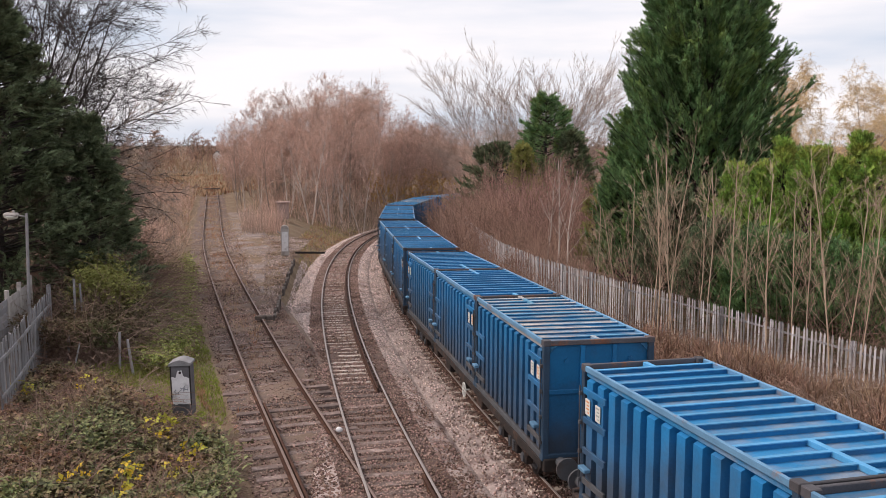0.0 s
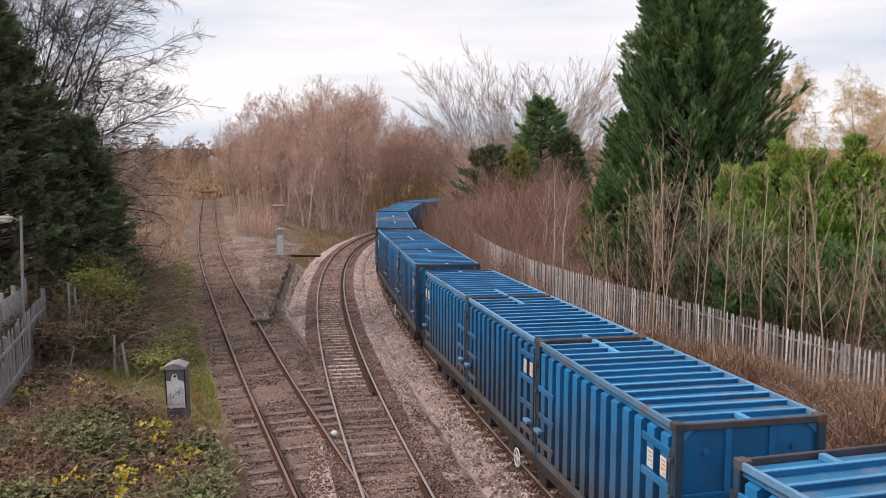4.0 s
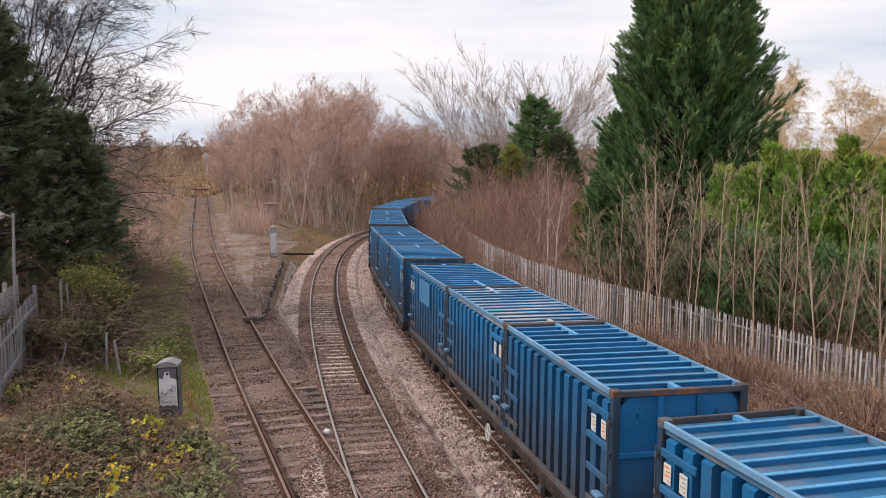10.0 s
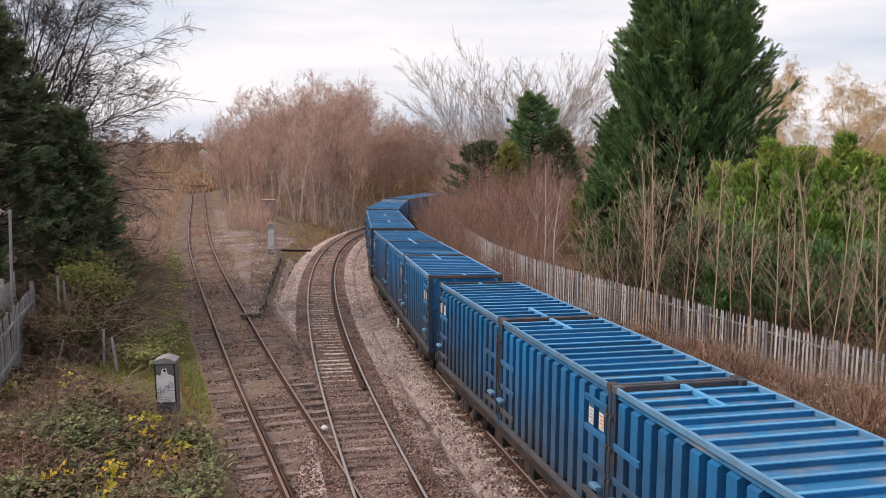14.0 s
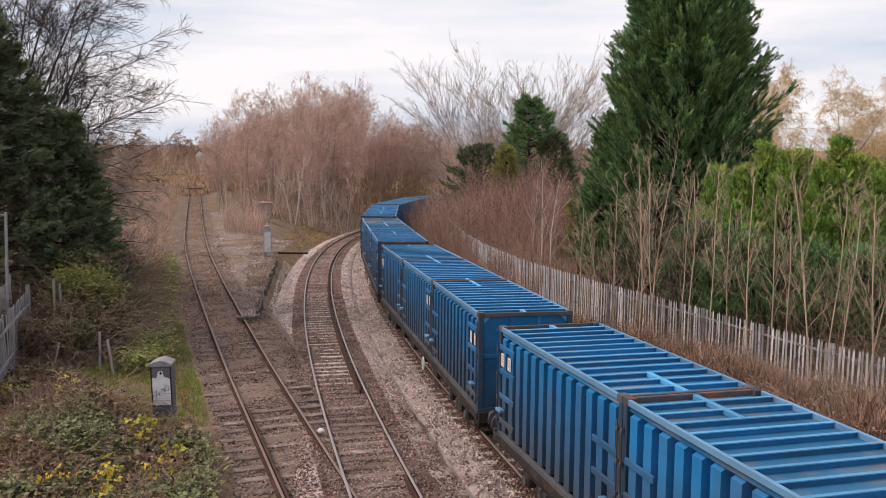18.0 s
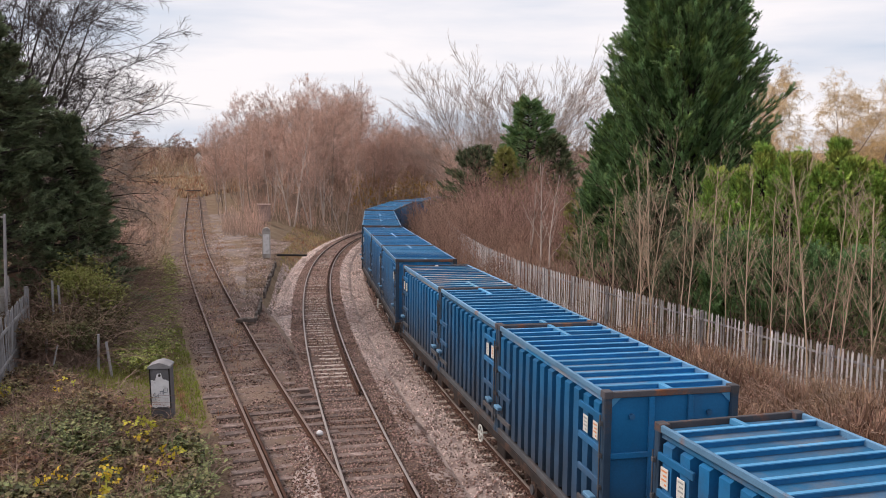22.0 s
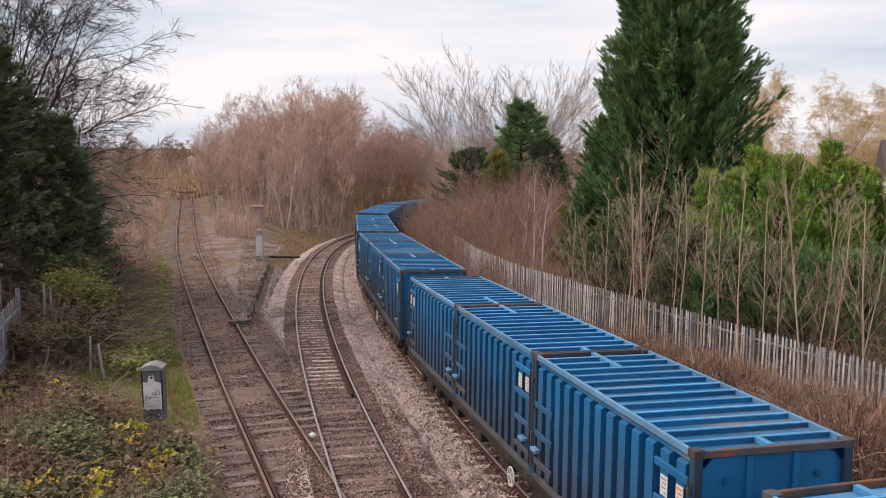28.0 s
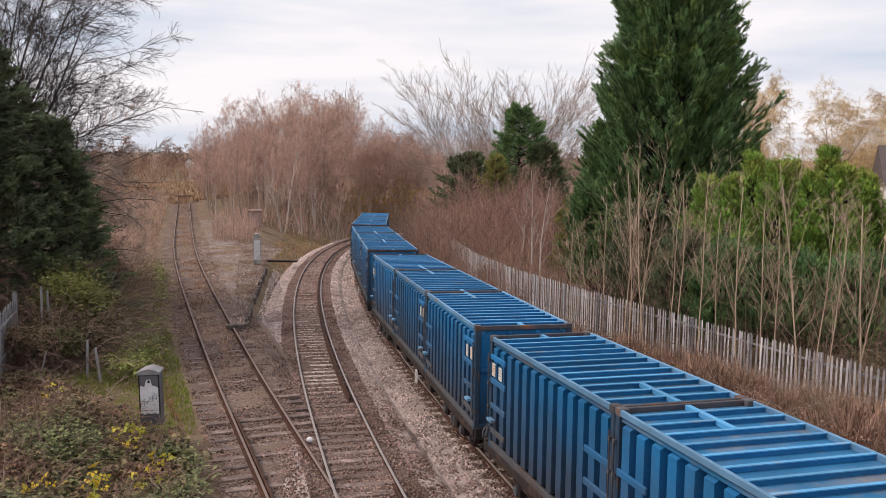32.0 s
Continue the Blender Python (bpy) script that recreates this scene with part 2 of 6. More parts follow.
def line_at(s, off=0.0):
    """Plan place and heading at the length s of the loaded line, off metres to its right."""
    if s <= 0:
        p, th = LP[0] + s * Vector((math.sin(LT[0]), math.cos(LT[0]))), LT[0]
    else:
        i = min(int(s / STEP), len(LP) - 2)
        f = s / STEP - i
        p, th = LP[i].lerp(LP[i + 1], min(f, 1.0)) if f <= 1 else LP[i + 1] + (s - (i + 1) * STEP) * Vector((math.sin(LT[-1]), math.cos(LT[-1]))), LT[i] + (LT[i + 1] - LT[i]) * min(f, 1)
    return Vector((p.x + off * math.cos(th), p.y - off * math.sin(th))), th


SID = [(-2.44, 17.42), (-3.0, 19.1), (-3.72, 21.1), (-4.6, 23.6), (-5.67, 26.7), (-7.0, 30.7), (-8.39, 34.9), (-11.27, 43.7),
       (-14.88, 55.2), (-17.85, 65.4), (-20.4, 74.6), (-23.7, 86.8), (-29.2, 107.2), (-35.0, 128.6)]


def sid_z(y):
    return -0.54 + 0.54 * max(0.0, min(1.0, (y - 22) / 40.0))


def make_siding():
    pts = [Vector((x, y)) * ((7.14 - sid_z(y)) / 7.14) for x, y in SID]
    a = pts[0] - (pts[1] - pts[0]).normalized() * 14 + Vector((0.3, 0))
    pts = [a] + pts
    out = []
    n = len(pts)
    for i in range(n - 1):
        p0, p1, p2, p3 = pts[max(i - 1, 0)], pts[i], pts[i + 1], pts[min(i + 2, n - 1)]
        m = max(2, int((p2 - p1).length / 0.5))
        for j in range(m):
            t = j / m
            out.append(0.5 * ((2 * p1) + (p2 - p0) * t + (2 * p0 - 5 * p1 + 4 * p2 - p3) * t * t + (3 * p1 - p0 - 3 * p2 + p3) * t ** 3))
    out.append(pts[-1])
    # smooth the hand-drawn line
    for _ in range(30):
        out = [out[0]] + [(out[i - 1] + 2 * out[i] + out[i + 1]) / 4 for i in range(1, len(out) - 1)] + [out[-1]]
    return out


SP = make_siding()


def sid_frame(i):
    a, b = SP[max(i - 1, 0)], SP[min(i + 1, len(SP) - 1)]
    t = (b - a).normalized()
    return SP[i], math.atan2(t.x, t.y)


MAIN_PTS = []      # x, y, z, heading of the empty line
for _i in range(-24, 300):
    _p, _th = line_at(_i * 0.5, GAP_TRACKS)
    MAIN_PTS.append((_p.x, _p.y, rail_z(_p.x, _p.y), _th))
LOAD_PTS = []
for _i in range(-24, 600):
    _p, _th = line_at(_i * 0.5)
    LOAD_PTS.append((_p.x, _p.y, rail_z(_p.x, _p.y), _th))
SID_PTS = []
for _i in range(len(SP)):
    _p, _th = sid_frame(_i)
    SID_PTS.append((_p.x, _p.y, sid_z(_p.y), _th))
NP_MAIN, NP_LOAD, NP_SID = (np.array(a) for a in (MAIN_PTS, LOAD_PTS, SID_PTS))


def nearest(arr, x, y):
    d = np.hypot(arr[:, 0] - x, arr[:, 1] - y)
    i = int(d.argmin())
    p = arr[i]
    side = (x - p[0]) * math.cos(p[3]) - (y - p[1]) * math.sin(p[3])
    return d[i], p[2], side


def ground_z(x, y):
    """Level of the ground beside the lines."""
    if y < -10:
        return -0.55 + 0.05 * noise.noise(Vector((x * 0.6, y * 0.6, 0)))
    dm, zm, sm = nearest(NP_MAIN, x, y)
    dl, zl, sl = nearest(NP_LOAD, x, y)
    ds, zs, ss = nearest(NP_SID, x, y)
    if y > 130:
        k = min(1.0, (y - 130) / 40)
    else:
        k = 0.0
    # bank levels on both sides
    if sl > 0:
        z = zl - 0.62 + 1.05 * max(0, min(1, (sl - 3.0) / 4.0))
    elif sm < 0:
        w = max(0.0, min(1.0, (dm - 2.1) / (1.2 + 0.2 * max(0.0, min(y, 90.0) - 57))))
        z = (zm - 0.6) * (1 - w) + (zs - 0.24) * w
        if ss < -1.8:
            z += 0.3 * max(0, min(1, (-ss - 1.8) / 2.5))
    else:
        z = min(zm, zl) - 0.55
    if ds < 1.5:
        z = min(z, zs - 0.24)
    if dm < 2.0 or dl < 2.0:
        z = min(z, (zm if dm < dl else zl) - 0.5)
    z = z * (1 - k) + (-1.2 if x > -20 else 0.0) * k
    return z + 0.05 * noise.noise(Vector((x * 0.6, y * 0.6, 0))) * (1 if min(dm, dl, ds) > 2.2 else 0.3)


def build_ground():
    xs = np.concatenate([[-1500, -700, -350, -180, -110, -75], np.arange(-54, 30, 0.6), [32, 36, 42, 50, 60, 80, 120, 200, 400, 800, 1500]])
    ys = np.concatenate([[-600, -250, -120, -60, -30, -15], np.arange(-6, 70, 0.7), np.arange(70, 150, 1.6), [155, 165, 180, 200, 240, 300, 400, 600, 1000, 2000, 4000]])
    verts = [(float(x), float(y), ground_z(float(x), float(y))) for y in ys for x in xs]
    w = len(xs)
    faces = [(j * w + i, j * w + i + 1, (j + 1) * w + i + 1, (j + 1) * w + i) for j in range(len(ys) - 1) for i in range(w - 1)]
    g = raw("ground", verts, faces, M_SOIL, smooth=True)
    tagged(g, "bare soil and leaf litter beside the railway", "ground", kind="structure")


build_ground()


def ribbon(name, arr, prof, material, lo=0, hi=None, jitter=0.0, smooth=False, under=None, widen=None):
    """A strip swept along a line: prof is a list of (side, height); it dips below under(x, y), and widens between two y."""
    rng = np.random.default_rng(5)
    arr = arr[lo:hi]
    verts, faces = [], []
    m = len(prof)
    for x, y, z, th in arr:
        c, s = math.cos(th), math.sin(th)
        k = 1.0 if widen is None else max(0.06, min(1.0, (y - widen[0]) / (widen[1] - widen[0])))
        for o, h in prof:
            o = prof[0][0] + (o - prof[0][0]) * k
            zz = z + h + (rng.normal() * jitter if jitter else 0)
            verts.append((x + o * c, y - o * s, min(zz, under(x + o * c, y - o * s)) if under else zz))
    for i in range(len(arr) - 1):
        for j in range(m - 1):
            a = i * m + j
            faces.append((a, a + 1, a + m + 1, a + m))
    return raw(name, verts, faces, material, smooth=smooth)


def below_main(x, y):
    """Where the siding runs into the empty line its gravel keeps below that line's ballast."""
    d, z, _ = nearest(NP_MAIN, x, y)
    return z - 0.125 + 0.5 * max(0.0, d - 1.1) + (9.0 if d > 3.2 else 0.0)


def dense(arr, k):
    out = []
    for a, b in zip(arr[:-1], arr[1:]):
        for j in range(k):
            out.append(a + (b - a) * j / k)
    return np.array(out + [arr[-1]])


RAIL_PROF = [(-0.035, 0.0), (-0.035, -0.04), (-0.01, -0.055), (-0.01, -0.12), (-0.07, -0.14), (-0.07, -0.155), (0.07, -0.155), (0.07, -0.14), (0.01, -0.12), (0.01, -0.055), (0.035, -0.04), (0.035, 0.0)]


def build_rail(track, arr, off, top, lo=0, hi=None, head=True):
    r = ribbon("rail", arr, [(off + o, h) for o, h in RAIL_PROF], M_RAIL, lo, hi)
    r.parent = track
    t = ribbon("rail_head", arr, [(off - 0.034, -0.002), (off - 0.024, 0.004), (off + 0.024, 0.004), (off + 0.034, -0.002)], top, lo, hi)
    t.parent = r
    return r


def sleeper_mesh(kind):
    bm = bmesh.new()
    if kind == "concrete":
        box(bm, -1.25, 1.25, -0.105, 0.105, -0.2, 0.0, 0.02)
        for v in bm.verts:
            if abs(v.co.x) < 0.5 and v.co.z > -0.05:
                v.co.z -= 0.03
    else:
        box(bm, -1.3, 1.3, -0.125, 0.125, -0.14, 0.0, 0.012)
    me = bpy.data.meshes.new(kind + "_sleeper")
    bm.to_mesh(me)
    bm.free()
    me.materials.append(M_CONC_SL if kind == "concrete" else M_WOOD_SL)
    return me


ME_CONC, ME_WOOD = sleeper_mesh("concrete"), sleeper_mesh("timber")


def lay_sleepers(track, arr, lo, hi, pitch, pick, drop, seed):
    rng = random.Random(seed)
    acc = 0.0
    for a, b in zip(arr[lo:hi - 1], arr[lo + 1:hi]):
        d = math.hypot(b[0] - a[0], b[1] - a[1])
        acc += d
        if acc >= pitch:
            acc -= pitch
            me, extra, sx = pick(a[1], rng)
            if me is None:
                continue
            ob = new("sleeper", me)
            ob.parent = track
            rz = -math.degrees(a[3]) + rng.uniform(-1.2, 1.2)
            ob.matrix_basis = pose(a[0] + rng.uniform(-0.03, 0.03), a[1], a[2] - 0.155 + drop + extra + rng.uniform(-0.008, 0.008), 0, 0, rz) @ Matrix.Diagonal((sx, 1, 1, 1))


def build_tracks():
    main = tagged(empty("railway_track"), "polished steel rails on pale concrete sleepers", "railway track", kind="structure")
    load = tagged(empty("railway_track"), "steel rails on sleepers under the train", "railway track", kind="structure")
    sid = tagged(empty("siding_track"), "rusty disused siding on old timber sleepers", "railway track", kind="structure")
    for off in (-0.7525, 0.7525):
        build_rail(main, NP_MAIN, off, M_RAILTOP)
        build_rail(load, NP_LOAD, off, M_RAILTOP)
        build_rail(sid, NP_SID, off, M_RAILDULL)
    # the loaded line goes on under the bridge
    back = np.array([(*line_at(float(s))[0], rail_z(*line_at(float(s))[0]), LT[0]) for s in np.arange(-260, -8, 4.0)])
    for off in (-0.7525, 0.7525):
        build_rail(load, back, off, M_RAILTOP)
    tagged(ribbon("ballast_bed", back, [(-2.6, -0.6), (-1.5, -0.16), (1.5, -0.16), (2.6, -0.6)], M_BALLAST), "crushed stone ballast under the bridge", "ballast", kind="structure")
    # check rail on the sharp part of the curve, and beside the turnout
    build_rail(main, NP_MAIN + np.array([0, 0, 0.03, 0]), 0.59, M_RAIL, 80, 230)
    build_rail(main, NP_MAIN, 0.65, M_RAIL, 40, 66)
    build_rail(sid, NP_SID, -0.65, M_RAIL, 20, 40)
    build_rail(main, NP_MAIN, -0.67, M_RAIL, 46, 62)
    d = dense(NP_MAIN, 5)
    lay_sleepers(main, d, 20 * 5, 1500, 0.58, lambda y, r: (ME_CONC if y > 27.5 else ME_WOOD, 0.032 if y > 27.5 else 0.034, 1.0 if y > 27.5 else r.uniform(0.98, 1.1)), 0.0, 1)
    lay_sleepers(load, dense(NP_LOAD, 5), 100, 1300, 0.65, lambda y, r: (ME_CONC, 0.0, 1.0), 0.0, 2)
    lay_sleepers(sid, dense(NP_SID, 5), 0, len(NP_SID) * 5 - 4, 0.72,
                 lambda y, r: (ME_WOOD if r.random() < 0.9 else None, (-0.004 if y < 25 else -0.018 if y < 34 else -0.06) - 0.012 * r.random(), 1.0 if y > 27 else r.uniform(1.0, 1.3)), 0.0, 3)
    # ballast beds
    bed = [(-4.0, -0.4), (-3.1, -0.62), (-2.2, -0.34), (-1.75, -0.13), (-1.3, -0.1), (-0.86, -0.115), (-0.66, -0.14), (0, -0.145), (0.66, -0.14), (0.86, -0.115), (1.3, -0.1), (1.85, -0.2), (2.06, -0.29)]
    b1 = ribbon("ballast_bed", NP_MAIN, bed[4:11], M_BALLAST, jitter=0.015)
    b5 = ribbon("ballast_shoulder", NP_MAIN, bed[10:], M_BALLAST_PALE, jitter=0.015)
    b0 = ribbon("ballast_shoulder", NP_MAIN, bed[:5], M_BALLAST_PALE, jitter=0.015)
    b6 = ribbon("ballast_shoulder", NP_LOAD, [(-2.2, -0.33), (-1.9, -0.25), (-1.45, -0.16), (-1.1, -0.18)], M_BALLAST_PALE, jitter=0.02)
    b2 = ribbon("ballast_bed", NP_LOAD, [(-1.1, -0.18), (-0.9, -0.19), (0, -0.2), (0.9, -0.19), (1.45, -0.16), (2.1, -0.3), (3.3, -0.75)], M_BALLAST, jitter=0.02)
    b3 = ribbon("gravel_bed", NP_SID, [(-2.4, -0.45), (-1.5, -0.22), (-0.8, -0.19), (0, -0.18), (0.8, -0.19), (1.15, -0.2), (1.5, -0.22), (1.9, -0.33), (2.4, -0.45)], M_GRAVEL_OLD, jitter=0.025, under=below_main)
    lo, hi = int(np.argmax(NP_SID[:, 1] > 42)), int(np.argmax(NP_SID[:, 1] > 92))
    b4 = ribbon("gravel_path", NP_SID, [(1.5, -0.26), (1.9, -0.2), (2.6, -0.17), (3.4, -0.17), (4.2, -0.2), (4.8, -0.42)], M_GRAVEL_GREY, lo, hi, 0.02, widen=(41, 64))
    for b, lab in ((b4, "grey gravel path beside the old siding"), (b5, "pale stone ballast between the lines"), (b6, "pale stone ballast beside the train"), (b0, "pale clean stone ballast shoulder"), (b1, "brown-stained crushed stone ballast between the rails"), (b2, "crushed stone ballast under the train"), (b3, "old gravel with weeds under the siding")):
        tagged(b, lab, "ballast", kind="structure")


build_tracks()

# ---------------------------------------------------------------- the train
CL, CW, CH, DECK = 6.17, 2.49, 2.59, 0.975
UNIT = 6.2


def corrugated(bm, side, y0, y1, z0, z1, n, x, depth):
    """A side wall pressed into vertical ribs: side is +1 or -1."""
    w = (y1 - y0) / n
    top, bot = z1 - 0.16, z0 + 0.10
    for i in range(n):
        a = y0 + i * w
        for (ya, yb, d0, d1) in ((a, a + w * 0.2, 0, 0), (a + w * 0.2, a + w * 0.23, 0, 1), (a + w * 0.23, a + w * 0.76, 1, 1), (a + w * 0.76, a + w * 0.79, 1, 0), (a + w * 0.79, a + w, 0, 0)):
            xa, xb = side * (x - depth + depth * d0), side * (x - depth + depth * d1)
            vs = [bm.verts.new(c) for c in ((xa, ya, bot), (xb, yb, bot), (xb, yb, top), (xa, ya, top))]
            bm.faces.new(vs if side > 0 else vs[::-1])
            # the slanted heads and feet of each rib
            xo = side * (x - depth)
            for zt, zo in ((top, top + 0.1), (bot, bot - 0.04)):
                vs = [bm.verts.new(c) for c in ((xa, ya, zt), (xb, yb, zt), (xo, yb, zo), (xo, ya, zo))]
                bm.faces.new(vs)
    xo = side * (x - depth)
    for za, zb in ((top + 0.1, z1), (z0, bot - 0.04)):
        vs = [bm.verts.new(c) for c in ((xo, y0, za), (xo, y1, za), (xo, y1, zb), (xo, y0, zb))]
        bm.faces.new(vs)
    return bm


def build_container(plate_end, worn=False, cover=False):
    """An open-framed bulk container; its origin lies at the middle of its floor. -y is the end that faces the bridge.
    plate_end: the end that bears the notice plates; worn: a roof scuffed bare; cover: a faded plate over some ribs."""
    roof_paint, bar_paint = (M_TOP_WORN, M_BAR_WORN) if worn else (M_BLUE_TOP, M_BAR)
    c = empty("bulk_container")
    hx, hy = CW / 2, CL / 2
    for sd in (-1, 1):
        part("side_wall", corrugated(bmesh.new(), sd, -hy + 0.13, hy - 0.13, 0.1, CH - 0.1, 13, hx - 0.012, 0.2), M_BLUE, c)
        part("top_rail", bx(sd * hx - 0.06 if sd > 0 else -hx, hx if sd > 0 else -hx + 0.06, -hy + 0.1, hy - 0.1, CH - 0.11, CH, bev=0.012), M_TOPRAIL, c)
        part("bottom_rail", bx(hx - 0.09 if sd > 0 else -hx, hx if sd > 0 else -hx + 0.09, -hy + 0.1, hy - 0.1, 0.0, 0.14, bev=0.012), M_SILL, c)
        part("flange", bx(hx - 0.2 if sd > 0 else -hx + 0.055, hx - 0.055 if sd > 0 else -hx + 0.2, -hy + 0.1, hy - 0.1, CH - 0.125, CH - 0.105), M_BLUE, c)
        # horizontal straps that cross the first ribs at both ends
        for end in (-1, 1):
            for k, z in enumerate((0.42, 1.0, 1.58, 2.13)):
                if k == 3 and end != plate_end:
                    continue
                ya, yb = (-hy + 0.14, -hy + 1.06) if end < 0 else (hy - 1.06, hy - 0.14)
                x0 = hx - 0.03 if sd > 0 else -hx - 0.022
                part("strap", bx(x0, x0 + 0.052, ya, yb, z - 0.06, z + 0.06, bev=0.01), M_BLUE if k else M_SILL, c)
    for end in (-1, 1):
        y = end * hy
        for sd in (-1, 1):
            x = sd * hx
            part("corner_post", bx(min(x, x - sd * 0.14), max(x, x - sd * 0.14), min(y, y - end * 0.13), max(y, y - end * 0.13), 0.0, CH - 0.1, bev=0.015), M_POST, c)
            part("corner_casting", bx(min(x + sd * 0.006, x - sd * 0.16), max(x + sd * 0.006, x - sd * 0.16), min(y + end * 0.006, y - end * 0.18), max(y + end * 0.006, y - end * 0.18), CH - 0.12, CH + 0.012, bev=0.012), M_RUST_RAIL, c)
            part("corner_casting", bx(min(x + sd * 0.006, x - sd * 0.16), max(x + sd * 0.006, x - sd * 0.16), min(y + end * 0.006, y - end * 0.18), max(y + end * 0.006, y - end * 0.18), -0.005, 0.12, bev=0.012), M_POST, c)
        yi = end * (hy - 0.08)
        part("end_panel", bx(-hx + 0.12, hx - 0.12, min(yi, yi - end * 0.04), max(yi, yi - end * 0.04), 0.1, CH - 0.1), M_BLUE_END, c)
        part("header", bx(-hx + 0.14, hx - 0.14, min(y - end * 0.01, y - end * 0.075), max(y - end * 0.01, y - end * 0.075), CH - 0.11, CH - 0.004, bev=0.01), M_RUST_RAIL, c)
        part("end_sill", bx(-hx + 0.14, hx - 0.14, min(y - end * 0.01, y - end * 0.11), max(y - end * 0.01, y - end * 0.11), 0.0, 0.13, bev=0.01), M_POST, c)
        for xr in (-0.36, 0.36):
            part("end_rib", bx(xr - 0.05, xr + 0.05, min(yi, yi + end * 0.045), max(yi, yi + end * 0.045), 0.12, CH - 0.12, bev=0.01), M_BLUE_END, c)
        for sd in (-1, 1):
            bm = bmesh.new()
            vs = [bm.verts.new(p) for p in ((sd * (hx - 0.13), yi + end * 0.03, CH - 0.1), (sd * (hx - 0.33), yi + end * 0.03, CH - 0.1), (sd * (hx - 0.13), yi + end * 0.03, CH - 0.3))]
            bm.faces.new(vs)
            bmesh.ops.solidify(bm, geom=bm.faces[:], thickness=0.02)
            part("gusset", bm, M_BAR, c)
            bm = bmesh.new()
            cyl(bm, (sd * 0.72, yi, CH - 0.45), (sd * 0.72, yi + end * 0.05, CH - 0.45), 0.05, 10)
            part("vent_boss", bm, M_BLUE, c)
        part("mid_rib", bx(-hx + 0.13, hx - 0.13, min(yi, yi + end * 0.05), max(yi, yi + end * 0.05), 1.42, 1.52, bev=0.01), M_BLUE_END, c)
    # roof
    part("roof_sheet", bx(-hx + 0.05, hx - 0.05, -hy + 0.1, hy - 0.1, CH - 0.2, CH - (0.06 if worn else 0.095)), roof_paint, c)
    n = 13
    for i in range(1, n):
        y = -hy + CL * i / n
        bar = part("roof_bar", bx(-hx + 0.06, hx - 0.06, y - 0.016, y + 0.016, CH - 0.15, CH - 0.026), M_BLUE, c)
        part("flange", bx(-hx + 0.06, hx - 0.06, y - 0.036, y + 0.036, CH - 0.026, CH - 0.01), bar_paint, bar)
    for end in (-1, 1):
        bays = 3.0 if end != plate_end else 1.0
        ya, yb = (-hy + 0.11, -hy + CL * bays / n) if end < 0 else (hy - CL * bays / n, hy - 0.11)
        part("centre_bar", bx(-0.05, 0.05, ya, yb, CH - 0.09, CH - 0.006, bev=0.005), bar_paint, c)
    # notice plates in the windows between the straps, and the levers at the other end
    for back, z, m1, m2 in ((0.33, 1.855, M_WHITE, M_ORANGE), (0.76, 1.845, M_WHITE, M_GREYPRINT)):
        y, x = plate_end * (hy - back), -hx - 0.004
        pl = part("notice_plate", bx(x - 0.012, x, y - 0.1, y + 0.1, z - 0.15, z + 0.15, bev=0.004), m1, c)
        for k in range(4):
            part("print_bar", bx(x - 0.015, x - 0.0122, y - 0.07, y + (0.07, 0.03, 0.06, -0.01)[k], z + 0.1 - k * 0.065 - 0.013, z + 0.1 - k * 0.065 + 0.013), m2, pl)
    for end in (-1, 1):
        y = end * (hy - 0.36)
        part("latch", bx(-hx - 0.14, -hx - 0.01, y - 0.15, y + 0.15, 0.66, 0.74, bev=0.015), M_TOPRAIL, c)
        bm = bmesh.new()
        cyl(bm, (-hx - 0.05, end * (hy - 0.06), 0.25), (-hx - 0.05, end * (hy - 0.06), 2.2), 0.013, 6)
        for zk in (0.4, 0.95, 1.5, 2.05):
            box(bm, -hx - 0.065, -hx - 0.005, end * (hy - 0.06) - 0.03, end * (hy - 0.06) + 0.03, zk - 0.04, zk + 0.04, 0.008)
        part("hinge_bar", bm, M_SILL, c)
    if cover:
        part("cover_plate", bx(-hx - 0.02, -hx - 0.004, -0.55, 1.15, 1.5, 2.3, bev=0.005), M_FADED, c, "faded paler blue cover plate")
    label = "blue steel bulk container with a scuffed, rust-streaked roof" if worn else "blue steel bulk container with a paler plate on its side" if cover else "blue steel bulk container with ribbed sides and roof bars"
    tagged(c, label, "container", "containers on the train")
    return c


